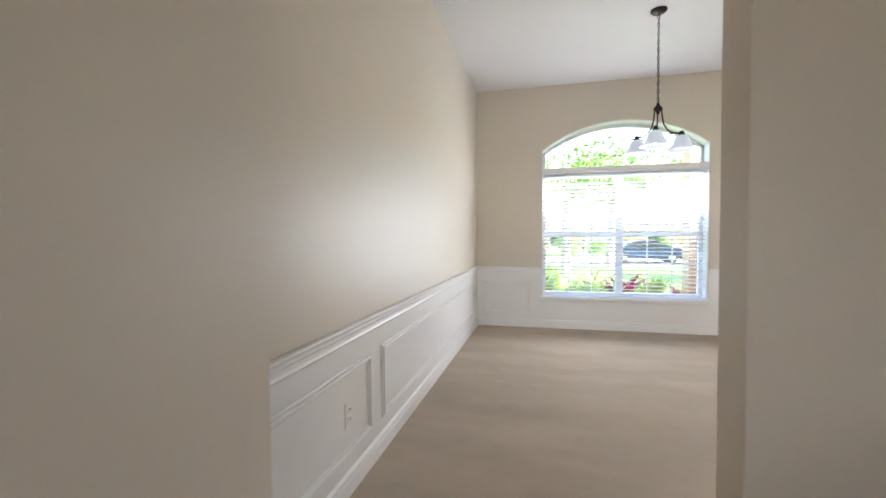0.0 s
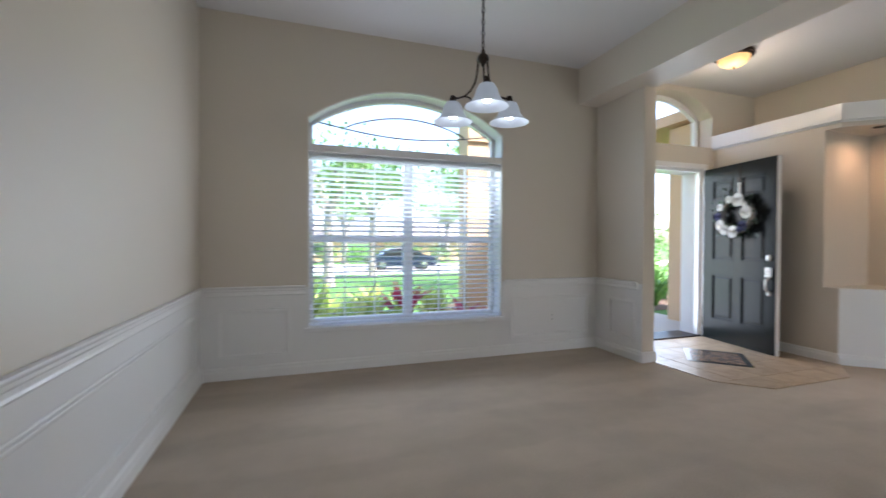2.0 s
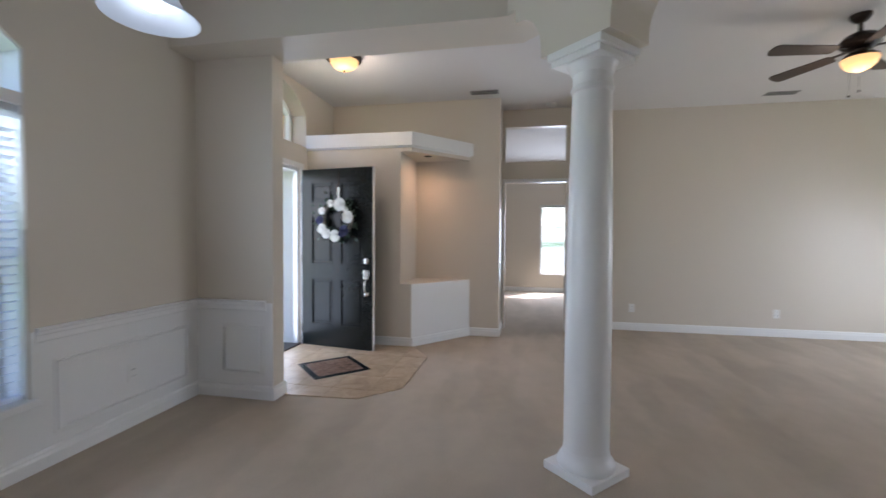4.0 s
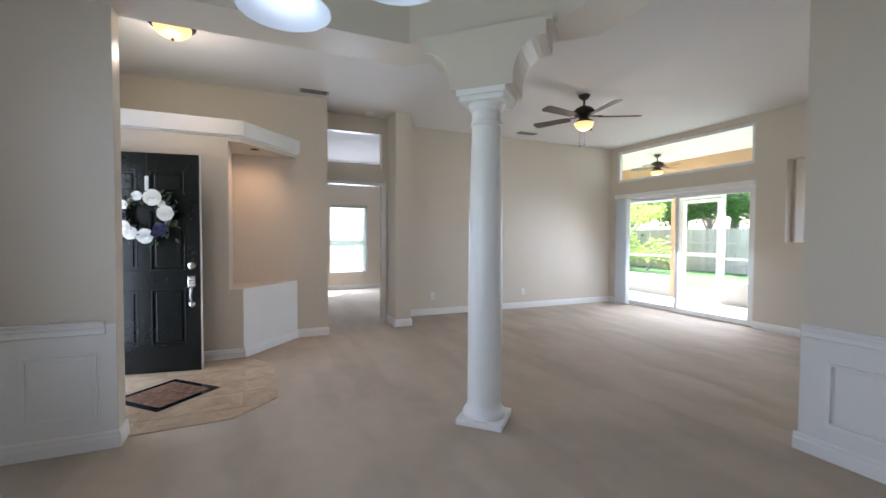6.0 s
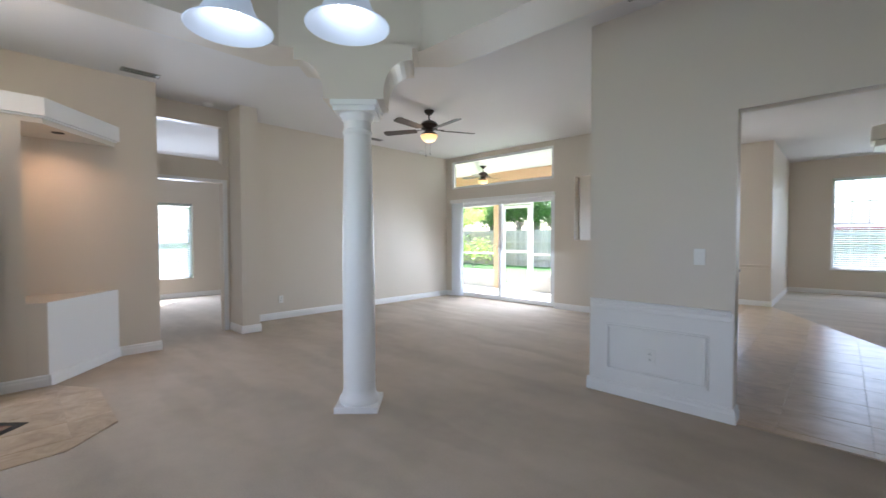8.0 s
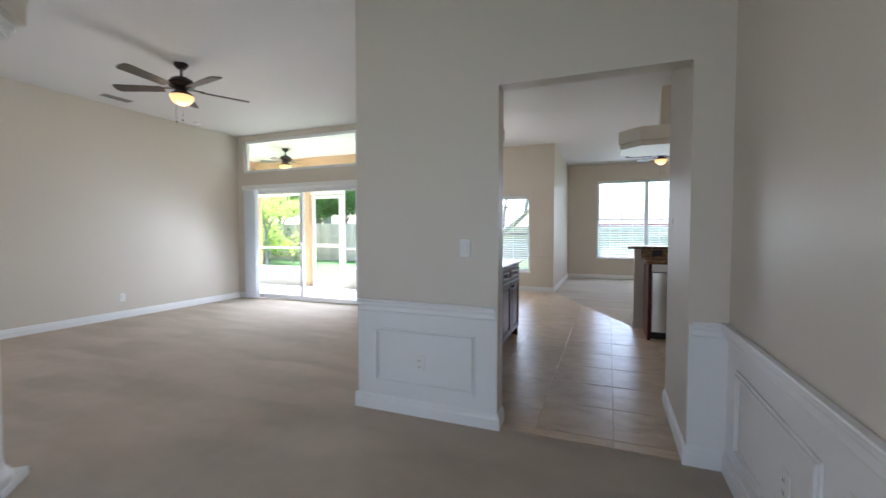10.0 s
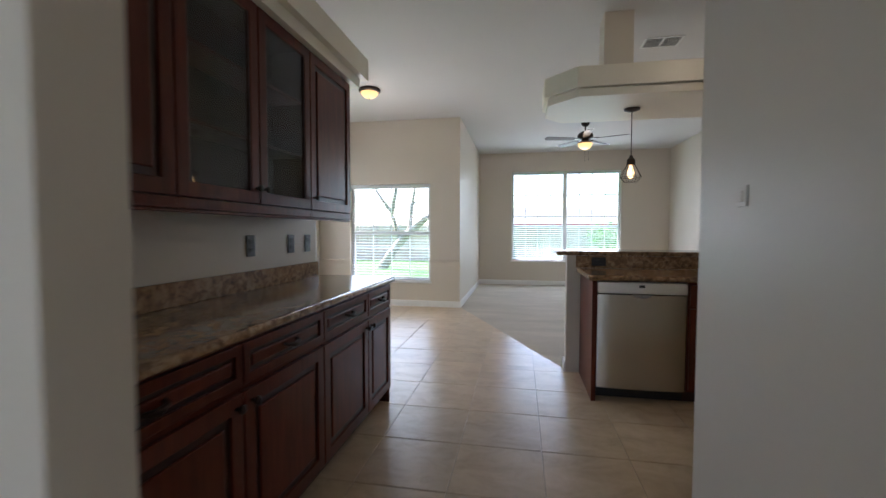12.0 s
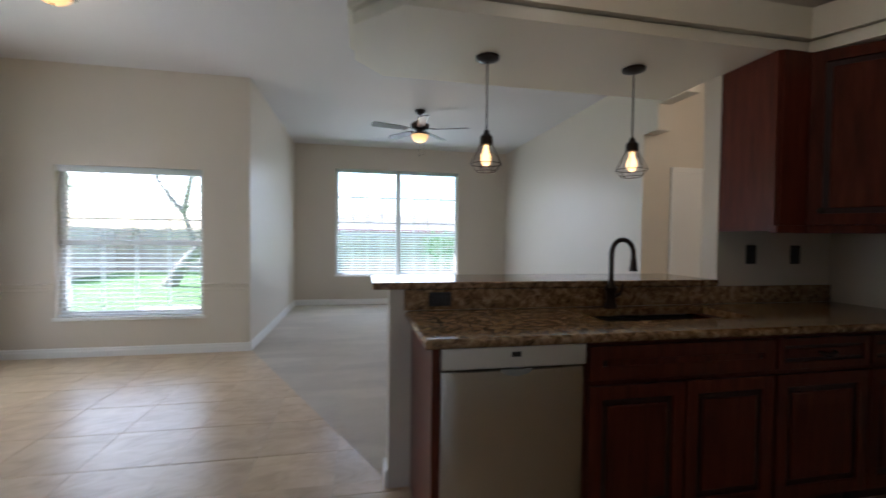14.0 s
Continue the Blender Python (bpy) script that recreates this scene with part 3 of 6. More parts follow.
def column():
    t = thing("column", "round white smooth wooden column with square plinth", "column", (CX, CY, 0), 45)
    part("plinth", boxes((-0.16, 0.16, -0.16, 0.16, 0.0, 0.045), bevel=0.004), TRIM, t)
    part("base_ring", lathe(bmesh.new(), [(0.0, 0.045), (0.150, 0.045), (0.153, 0.065), (0.145, 0.085), (0.130, 0.10), (0.124, 0.125), (0.121, 0.14), (0, 0.14)]), TRIM, t, smooth=True)
    part("shaft", lathe(bmesh.new(), [(0, 0.138), (0.120, 0.138), (0.121, 0.8), (0.116, 1.35), (0.104, 1.95), (0.101, 2.05), (0.110, 2.06), (0.110, 2.078), (0.101, 2.088), (0.101, 2.15), (0, 2.15)], 40), TRIM, t, smooth=True)
    bm = lathe(bmesh.new(), [(0, 2.148), (0.102, 2.148), (0.112, 2.16), (0.116, 2.18), (0.133, 2.202), (0, 2.202)])
    part("capital", bm, TRIM, t, smooth=True)
    part("abacus", boxes((-0.152, 0.152, -0.152, 0.152, 2.20, 2.235), (-0.168, 0.168, -0.168, 0.168, 2.235, 2.276), bevel=0.005), TRIM, t)


column()

# ---- foyer fittings ----
bm = bmesh.new()
prism(bm, [(4.95, 4.714), (5.66, 4.124), (5.66, 4.1275), (4.95, 4.7175)], 0.0, 0.7295)
tagged(part("niche_wall", bm, WAINSCOT), "white painted low wall under the lit niche", "wall", kind="structure")
bm = bmesh.new()
prism(bm, [(4.935, YN), (4.935, 4.71), (5.66, 4.11), (5.66, YN)], 2.3105, 2.325)
prism(bm, [(4.915, YN), (4.915, 4.70), (5.66, 4.085), (5.66, YN)], 2.3255, 2.483)
tagged(part("ledge_shelf", bm, WAINSCOT), "white plant ledge above the niche and front door", "ledge", kind="structure")
t = thing("recessed_light", "small dark round recessed niche light", "light", (5.28, 4.60, 2.266))
part("trim_ring", lathe(bmesh.new(), [(0.035, 0.0), (0.045, -0.004), (0.05, 0.0)], 20), BRONZE, t)
part("lamp_face", lathe(bmesh.new(), [(0, -0.002), (0.036, -0.002), (0.036, 0.0), (0, 0.0)], 20), SLOT, t)
lamp = bpy.data.lights.new("niche_light", "SPOT")
lamp.energy, lamp.color, lamp.spot_size, lamp.spot_blend, lamp.shadow_soft_size = 3.0, (1.0, 0.60, 0.33), radians(160), 1.0, 0.05
new("niche_light", lamp).matrix_world = look((5.28, 4.60, 2.25), (5.34, 4.70, 0.7))


def flush_lamp(x, y, power, size=1.0):
    t = thing("ceiling_lamp", "bronze flush ceiling lamp with a glowing amber glass bowl", "lamp", (x, y, H), group="flush ceiling lamps")
    part("pan", lathe(bmesh.new(), [(0, 0), (0.162, 0), (0.172, -0.02), (0.170, -0.045), (0.150, -0.055), (0, -0.055)]), BRONZE, t, smooth=True)
    part("bowl", lathe(bmesh.new(), [(0.140, -0.045), (0.134, -0.075), (0.112, -0.105), (0.075, -0.13), (0.02, -0.142), (0, -0.143)]), WARM_BOWL, t, "amber alabaster glass bowl, lit", smooth=True)
    part("finial", lathe(bmesh.new(), [(0, -0.14), (0.012, -0.143), (0.012, -0.155), (0.006, -0.165), (0, -0.168)], 12), BRONZE, t)
    t.matrix_world = t.matrix_world @ Matrix.Diagonal((size, size, size, 1))
    bulb(x, y, H - 0.34, power, 0.05, (1.0, 0.80, 0.55))


flush_lamp(4.16, 5.19, 2.2)
flush_lamp(1.88, -3.22, 0.5, 0.8)
# unseen hall fixture, added for the warm light there
flush_lamp(-3.9, -1.9, 5.0, 0.8)
# unseen kitchen fixture, added to brighten the soffit and counter
flush_lamp(-1.40, -0.70, 0.9, 0.8)


def vent(x, y, w, d, rz=0, mat=None):
    mat = mat or VENT_GREY
    t = thing("ceiling_vent", "white metal slatted ceiling air vent" if mat == TRIM else "grey metal slatted ceiling air vent", "vent", (x, y, H), rz)
    part("frame", boxes((-w / 2, w / 2, -d / 2, -d / 2 + 0.018, -0.008, 0), (-w / 2, w / 2, d / 2 - 0.018, d / 2, -0.008, 0), (-w / 2, -w / 2 + 0.018, -d / 2 + 0.018, d / 2 - 0.018, -0.008, 0), (w / 2 - 0.018, w / 2, -d / 2 + 0.018, d / 2 - 0.018, -0.008, 0), (-0.008, 0.008, -d / 2 + 0.018, d / 2 - 0.018, -0.008, 0)), mat, t)
    part("backing", boxes((-w / 2 + 0.018, w / 2 - 0.018, -d / 2 + 0.018, d / 2 - 0.018, -0.002, 0)), SLOT, t)
    k = max(3, int(d / 0.03))
    for i in range(k):
        y0 = -d / 2 + 0.02 + (d - 0.045) * i / (k - 1)
        part("slat", boxes((-w / 2 + 0.016, w / 2 - 0.016, y0, y0 + 0.004, -0.007, -0.001)), mat, t)


vent(5.42, 3.93, 0.13, 0.34)
vent(1.03, 1.76, 0.30, 0.15)
vent(6.05, 0.40, 0.13, 0.34)
vent(-1.34, -2.46, 0.34, 0.22, 0, TRIM)
t = thing("smoke_detector", "round white plastic smoke detector on the ceiling", "detector", (6.0, 3.1, H))
part("body", lathe(bmesh.new(), [(0, 0), (0.065, 0), (0.065, -0.02), (0.05, -0.035), (0, -0.037)]), WHITE_PLASTIC, t, smooth=True)
t = thing("smoke_detector", "small round white plastic detector on the ceiling", "detector", (6.2, -0.9, H))
part("body", lathe(bmesh.new(), [(0, 0), (0.05, 0), (0.05, -0.02), (0.04, -0.03), (0, -0.032)]), WHITE_PLASTIC, t, smooth=True)


def front_door():
    t = thing("front_door", "black six-panel front door standing open inwards", "door", (4.785, 5.985, 0.012), math.degrees(math.atan2(-0.925, -0.14)))
    w, h, k = 0.93, 2.035, 0.022
    rows = ((0.25, 0.78), (0.95, 1.50), (1.66, 1.88))
    cols = ((0.13, 0.42), (0.52, 0.81))
    leaf = part("leaf", wall_boxes(bmesh.new(), "x", -k, k, 0, w, 0, h, [(a, b, c0, c1) for a, b in cols for c0, c1 in rows]), BLACK_DOOR, t)
    for a, b in cols:
        for c0, c1 in rows:
            bm = boxes((a, b, -0.008, 0.008, c0, c1))
            box(bm, a + 0.035, b - 0.035, -0.018, 0.018, c0 + 0.035, c1 - 0.035, bevel=0.009)
            part("panel", bm, BLACK_DOOR, t)
            bm = bmesh.new()
            for q in ((a, a + 0.014, c0, c1), (b - 0.014, b, c0, c1), (a + 0.014, b - 0.014, c0, c0 + 0.014), (a + 0.014, b - 0.014, c1 - 0.014, c1)):
                box(bm, q[0], q[1], -k - 0.003, -0.008, q[2], q[3], bevel=0.004)
            part("panel_bead", bm, BLACK_DOOR, t)
    part("latch_edge", boxes((w, w + 0.004, -k + 0.002, k + 0.002, 0, h)), TRIM, t, "white painted door edge")
    bm = bmesh.new()
    lathe(bm, [(0, 0), (0.034, 0), (0.034, 0.012), (0.024, 0.02), (0.012, 0.024), (0, 0.024)], 20)
    bmesh.ops.rotate(bm, verts=bm.verts, matrix=Matrix.Rotation(radians(90), 3, "X"))
    bmesh.ops.translate(bm, verts=bm.verts, vec=(w - 0.07, -k, 0.995))
    part("deadbolt", bm, NICKEL, t, "satin nickel round deadbolt", smooth=True)
    bm = boxes((w - 0.105, w - 0.038, -k - 0.022, -k, 0.79, 0.90), bevel=0.01)
    lock = part("keypad_plate", bm, NICKEL, t, "satin nickel keypad lock plate")
    bm = bmesh.new()
    for i in range(3):
        for j in range(2):
            box(bm, w - 0.09 + j * 0.025, w - 0.073 + j * 0.025, -k - 0.027, -k - 0.021, 0.805 + i * 0.028, 0.822 + i * 0.028, bevel=0.003)
    part("button", bm, WHITE_PLASTIC, lock)
    bm = tube(bmesh.new(), [(w - 0.07, -k - 0.012, 0.79), (w - 0.07, -k - 0.045, 0.765), (w - 0.072, -k - 0.05, 0.72), (w - 0.07, -k - 0.042, 0.67), (w - 0.07, -k - 0.012, 0.645)], [0.011, 0.012, 0.009, 0.012, 0.014], 10)
    part("pull_handle", bm, NICKEL, t, "curved satin nickel pull handle", smooth=True)
    bm = lathe(bmesh.new(), [(0, 0), (0.028, 0), (0.028, 0.008), (0.015, 0.016), (0, 0.016)], 18)
    bmesh.ops.rotate(bm, verts=bm.verts, matrix=Matrix.Rotation(radians(90), 3, "X"))
    bmesh.ops.translate(bm, verts=bm.verts, vec=(w - 0.07, -k, 0.63))
    part("rosette", bm, NICKEL, t, smooth=True)
    for z in (0.2, 1.0, 1.82):
        part("hinge", tube(bmesh.new(), [(-0.006, -k, z - 0.05), (-0.006, -k, z + 0.05)], 0.007, 8), NICKEL, t)
    return t.matrix_world.copy()


DOOR_M = front_door()


def wreath():
    rnd = random.Random(5)
    t = thing("wreath", "wreath of white and navy silk blooms with dark leaves", "wreath")
    t.matrix_world = DOOR_M @ pose(0.50, -0.055, 1.455) @ Matrix.Scale(1.18, 4)
    R = 0.155
    bm = bmesh.new()
    tube(bm, [(R * math.cos(a), 0, R * math.sin(a)) for a in [2 * math.pi * i / 24 for i in range(25)]], 0.02, 8)
    part("ring", bm, BARK, t)
    bm = bmesh.new()
    for i in range(190):
        a = rnd.uniform(0, 2 * math.pi)
        r = R + rnd.gauss(0, 0.035)
        p = Vector((r * math.cos(a), rnd.uniform(-0.045, 0.01), r * math.sin(a)))
        d = Vector((math.cos(a + rnd.gauss(0, 0.9)), rnd.uniform(-0.7, 0.2), math.sin(a + rnd.gauss(0, 0.9)))).normalized()
        n = Vector((rnd.uniform(-1, 1), -1, rnd.uniform(-1, 1))).cross(d).normalized()
        l, w = rnd.uniform(0.035, 0.07), rnd.uniform(0.010, 0.018)
        v = [bm.verts.new(q) for q in (p, p + d * l * 0.5 + n * w, p + d * l, p + d * l * 0.5 - n * w)]
        bm.faces.new(v)
    part("foliage", bm, LEAF_DARK, t, "dark green silk leaves")
    for a, r, mat in ((64, 0.064, PETAL), (8, 0.060, PETAL), (-84, 0.058, PETAL), (-42, 0.05, NAVY), (-122, 0.05, PETAL), (-62, 0.034, NAVY), (148, 0.036, PETAL), (182, 0.042, NAVY), (214, 0.05, PETAL), (104, 0.036, PETAL), (36, 0.028, PETAL)):
        bm = bmesh.new()
        o = Vector((R * math.cos(radians(a)), -0.045, R * math.sin(radians(a))))
        for ring, k, rr, tilt in ((0, 7, 1.0, 0.35), (1, 6, 0.75, 0.8), (2, 5, 0.5, 1.2)):
            for i in range(k):
                b = 2 * math.pi * (i + 0.4 * ring) / k + rnd.uniform(-0.1, 0.1)
                d = Vector((math.cos(b), 0, math.sin(b)))
                s = Vector((-math.sin(b), 0, math.cos(b)))
                f = Vector((0, -1, 0))
                l, w = r * rr, r * 0.55 * rr
                tip = o + d * l * math.cos(tilt) + f * (l * math.sin(tilt) + 0.006 * ring)
                mid = o + d * l * 0.6 * math.cos(tilt * 1.2) + f * (l * 0.6 * math.sin(tilt * 1.2) + 0.006 * ring)
                v = [bm.verts.new(q) for q in (o + f * 0.004 * ring, mid + s * w, tip + s * w * 0.6, tip + d * 0.004, tip - s * w * 0.6, mid - s * w)]
                bm.faces.new(v)
        part("bloom", bm, mat, t, "white silk bloom" if mat is PETAL else "navy blue silk bloom")
    part("hanger", boxes((-0.004, 0.004, 0.024, 0.0265, 0.30, 0.487)), BRONZE, t, "dark flat metal door hanger")
    # white strip for the pale lower end of the hanger
    part("hanger_strip", boxes((-0.013, 0.013, 0.020, 0.0265, 0.17, 0.31), bevel=0.002), PETAL, t, "short white strip at the lower end of the door hanger")


wreath()
# frame, threshold and arched light of the front door
bm = boxes((DX0 - 0.06, DX0, YN - 0.018, YN - 0.002, 0, 2.13), (DX1, DX1 + 0.06, YN - 0.018, YN - 0.002, 0, 2.13), (DX0, DX1, YN - 0.018, YN - 0.002, 2.07, 2.13), bevel=0.004)
tagged(part("door_1", bm, TRIM), "white painted front door casing", "door frame", kind="structure")
bm = boxes((DX0, DX0 + 0.035, YN + 0.02, YN + 0.27, 0, 2.07), (DX1 - 0.035, DX1, YN + 0.02, YN + 0.27, 0, 2.07), (DX0 + 0.035, DX1 - 0.035, YN + 0.02, YN + 0.27, 2.035, 2.07))
tagged(part("door_jamb", bm, TRIM), "white painted front door jamb", "door frame", kind="structure")
tagged(part("threshold", boxes((DX0, DX1, YN - 0.01, YN + 0.30, 0.0, 0.022), bevel=0.005), BRONZE), "dark bronze door threshold", "threshold", kind="structure")


# ---- windows and blinds ----
def slat_mesh(name, length):
    """A thin curved slat along x."""
    bm = bmesh.new()
    pts = [(-0.024, 0.0), (-0.012, 0.003), (0.0, 0.004), (0.012, 0.003), (0.024, 0.0), (0.012, 0.0005), (0.0, 0.0015), (-0.012, 0.0005)]
    lo = [bm.verts.new((-length / 2, y, z)) for y, z in pts]
    hi = [bm.verts.new((length / 2, y, z)) for y, z in pts]
    n = len(pts)
    for i in range(n):
        bm.faces.new((lo[i], hi[i], hi[(i + 1) % n], lo[(i + 1) % n]))
    bm.faces.new(lo[::-1])
    bm.faces.new(hi)
    bmesh.ops.recalc_face_normals(bm, faces=bm.faces)
    me = bpy.data.meshes.new(name)
    bm.to_mesh(me)
    bm.free()
    me.materials.append(SLAT)
    return me


def blind(x, y, z0, z1, length, rz=0.0, tilt=12.0, valance=0.07, label="white faux-wood venetian blind with open slats", step=0.047):
    t = thing("blind", label, "blind", (x, y, 0), rz, group="venetian blinds")
    L2 = length / 2
    part("valance", boxes((-L2, L2, -0.035, -0.022, z1 - valance, z1), (-L2, L2, -0.022, 0.03, z1 - 0.045, z1), bevel=0.003), SLAT, t, "white blind valance")
    part("bottom_rail", boxes((-L2, L2, -0.025, 0.025, z0, z0 + 0.022), bevel=0.004), SLAT, t)
    me = slat_mesh("slat", length - 0.01)
    n = int((z1 - valance - z0 - 0.03) / step)
    for i in range(n):
        ob = new("slat", me)
        ob.parent = t
        ob.matrix_local = pose(0, 0, z0 + 0.05 + i * step, tilt, 0, 0)
    for u in [-L2 + 0.12, L2 - 0.12] + ([0.0] if length > 1.4 else []):
        part("cord", tube(bmesh.new(), [(u, -0.026, z0 + 0.02), (u, -0.026, z1 - 0.05)], 0.0012, 5), SLAT, t)
    return t


def window_unit(name, along, face, a0, a1, z0, z1, out, mullions, cols, rows, sash=None, label="white vinyl window with divided panes"):
    """A framed window in a wall: along x or y, glass at face; out is the way to the outdoors (+1 or -1)."""
    w = tagged(new(name), label, "window", kind="structure")
    fw, d = 0.05, 0.06

    def bx(s0, s1, b0, b1, dd=d, off=0.0, bevel=0.004):
        f0, f1 = sorted((face + off - dd / 2, face + off + dd / 2))
        return boxes((s0, s1, f0, f1, b0, b1) if along == "x" else (f0, f1, s0, s1, b0, b1), bevel=bevel)
    for q in ((a0, a0 + fw, z0, z1), (a1 - fw, a1, z0, z1), (a0 + fw, a1 - fw, z0, z0 + fw), (a0 + fw, a1 - fw, z1 - fw, z1)):
        part("window_frame", bx(*q), FRAME, w)
    edges = [a0 + fw, *[m for mm in mullions for m in (mm - 0.045, mm + 0.045)], a1 - fw]
    for m in mullions:
        part("mullion", bx(m - 0.045, m + 0.045, z0 + fw, z1 - fw), FRAME, w)
    for s0, s1 in zip(edges[::2], edges[1::2]):
        if sash:
            part("meeting_rail", bx(s0, s1, sash - 0.025, sash + 0.025, 0.05), FRAME, w)
        for i in range(1, cols):
            u = s0 + (s1 - s0) * i / cols
            part("muntin", bx(u - 0.007, u + 0.007, z0 + fw, z1 - fw, 0.014, bevel=0), FRAME, w)
        for i in range(1, rows):
            v = z0 + fw + (z1 - z0 - 2 * fw) * i / rows
            if not sash or abs(v - sash) > 0.05:
                part("muntin", bx(s0, s1, v - 0.007, v + 0.007, 0.014, bevel=0), FRAME, w)
        g = part("pane", bx(s0, s1, z0 + fw, z1 - fw, 0.004, 0.012 * out, 0), GLASS, w)
        g.visible_shadow = False
    return w


GY = YN + 0.21
w = window_unit("window_1", "x", GY, WX0, WX1, WZ0, 1.975, 1, [1.09], 3, 4, 1.185, "white vinyl dining room window with divided panes")
# sill and stool
part("window_sill", boxes((WX0 - 0.03, WX1 + 0.03, YN - 0.035, YN + 0.179, WZ0 - 0.036, WZ0 + 0.004), bevel=0.006), TRIM, w)
# arched light above with curved lead lines
arch = tagged(new("window_2"), "arched window light with curved lead lines", "window", kind="structure")
part("window_frame", boxes((WX0, WX1, YN + 0.006, YN + 0.24, 1.955, 2.022), bevel=0.005), TRIM, arch)
part("window_frame", boxes((WX0, WX0 + 0.045, GY - 0.03, GY + 0.03, 2.022, dine_arc(WX0) - 0.001), bevel=0.003), FRAME, arch)
part("window_frame", boxes((WX1 - 0.045, WX1, GY - 0.03, GY + 0.03, 2.022, dine_arc(WX1) - 0.001), bevel=0.003), FRAME, arch)


def arc_bar(parent, name, f, x0, x1, y, drop, thick, mat, n=24):
    bm = bmesh.new()
    xs = [x0 + (x1 - x0) * i / n for i in range(n + 1)]
    for a, b in zip(xs, xs[1:]):
        prism(bm, [(a, f(a) - drop), (b, f(b) - drop), (b, f(b) - 0.001), (a, f(a) - 0.001)], y - thick, y + thick, "y")
    return part(name, bm, mat, parent)


arc_bar(arch, "window_frame", dine_arc, WX0, WX1, GY, 0.05, 0.03, FRAME)
ly = (YN + 0.012 + GY - 0.031) / 2
arc_bar(arch, "reveal_liner", dine_arc, WX0, WX1, ly, 0.012, GY - 0.031 - ly, TRIM)
for x0, x1 in ((WX0, WX0 + 0.008), (WX1 - 0.008, WX1)):
    part("reveal_liner", boxes((x0, x1, YN + 0.012, GY - 0.031, WZ0 + 0.006, 1.954)), TRIM, arch)
    part("reveal_liner", boxes((x0, x1, YN + 0.012, GY - 0.031, 2.023, 2.24)), TRIM, arch)
bm = bmesh.new()
xs = [WX0 + 0.03 + (WX1 - WX0 - 0.06) * i / 24 for i in range(25)]
prism(bm, [(xs[0], 2.01), (xs[-1], 2.01)] + [(a, dine_arc(a) - 0.03) for a in reversed(xs)], GY + 0.010, GY + 0.014, "y")
part("pane", bm, GLASS, arch).visible_shadow = False
LEAD = material("grey_lead_line", (0.16, 0.15, 0.14), 0.5, 0.5, var=0.1, bump=0)
mid = (WX0 + WX1) / 2
lines = [[(mid + 0.90 * u, GY, 2.278 - 0.098 * (1 - u * u) ** 1.2) for u in [i / 14 - 1 for i in range(29)]]]
lines += [[(mid + 0.60 * u, GY, 2.245 + 0.135 * math.cos(math.pi / 2 * u) ** 0.8) for u in [i / 14 - 1 for i in range(29)]]]
for ln in lines:
    part("lead_line", tube(bmesh.new(), ln, 0.007, 6), LEAD, arch)
blind(mid, YN + 0.055, WZ0 + 0.012, 1.954, WX1 - WX0 - 0.022, 0, -19)

# arched light over the front door
arch = tagged(new("window_3"), "arched white window above the front door", "window", kind="structure")
FY = YN + 0.22
arc_bar(arch, "window_frame", foyer_arc, AX0, AX1, FY, 0.06, 0.03, FRAME)
part("window_frame", boxes((AX0, AX1, FY - 0.03, FY + 0.03, AZ0, AZ0 + 0.05), (AX0, AX0 + 0.05, FY - 0.03, FY + 0.03, AZ0 + 0.05, foyer_arc(AX0) - 0.002), (AX1 - 0.05, AX1, FY - 0.03, FY + 0.03, AZ0 + 0.05, foyer_arc(AX1) - 0.002)), FRAME, arch)
bm = bmesh.new()
xs = [AX0 + 0.03 + (AX1 - AX0 - 0.06) * i / 16 for i in range(17)]
prism(bm, [(xs[0], AZ0 + 0.03), (xs[-1], AZ0 + 0.03)] + [(a, foyer_arc(a) - 0.03) for a in reversed(xs)], FY + 0.01, FY + 0.014, "y")
part("pane", bm, GLASS, arch).visible_shadow = False

window_unit("window_4", "x", YK - 0.11, 1.41, 2.795, 0.42, 2.01, -1, [], 4, 3, 1.21, "white vinyl nook window with divided panes")
blind((1.41 + 2.795) / 2, YK - 0.05, 0.43, 2.01, 1.375, 180, 7)
window_unit("window_5", "x", YF - 0.11, -2.23, 0.18, 0.565, 2.61, -1, [-1.025], 4, 4, 1.36, "white vinyl twin family room window")
blind(-1.64, YF - 0.05, 0.575, 2.61, 1.15, 180, 16)
blind(-0.42, YF - 0.05, 0.575, 2.61, 1.15, 180, 16)
window_unit("window_6", "y", 10.41, 2.14, 3.05, 0.41, 2.04, 1, [], 2, 4, 1.2, "white vinyl bedroom window")
blind(10.35, 2.595, 0.42, 2.04, 0.89, -90, 48, step=0.042)
for x0, x1, y, z in ((1.39, 2.815, YK, 0.42), (-2.25, 0.20, YF, 0.565)):
    tagged(part("sill", boxes((x0, x1, y - 0.02, y + 0.03, z - 0.03, z + 0.004), bevel=0.006), TRIM), "white painted window sill", "sill", kind="structure")
# transoms
for name, along, face, a0, a1, z0, z1, out in (("window_7", "x", YB - 0.06, 3.79, 6.30, 2.36, 2.96, -1), ("window_8", "y", 3.43, -4.17, -2.6, 2.32, 2.84, 1)):
    window_unit(name, along, face, a0, a1, z0, z1, out, [], 1, 1, None, "fixed transom window with a white frame")


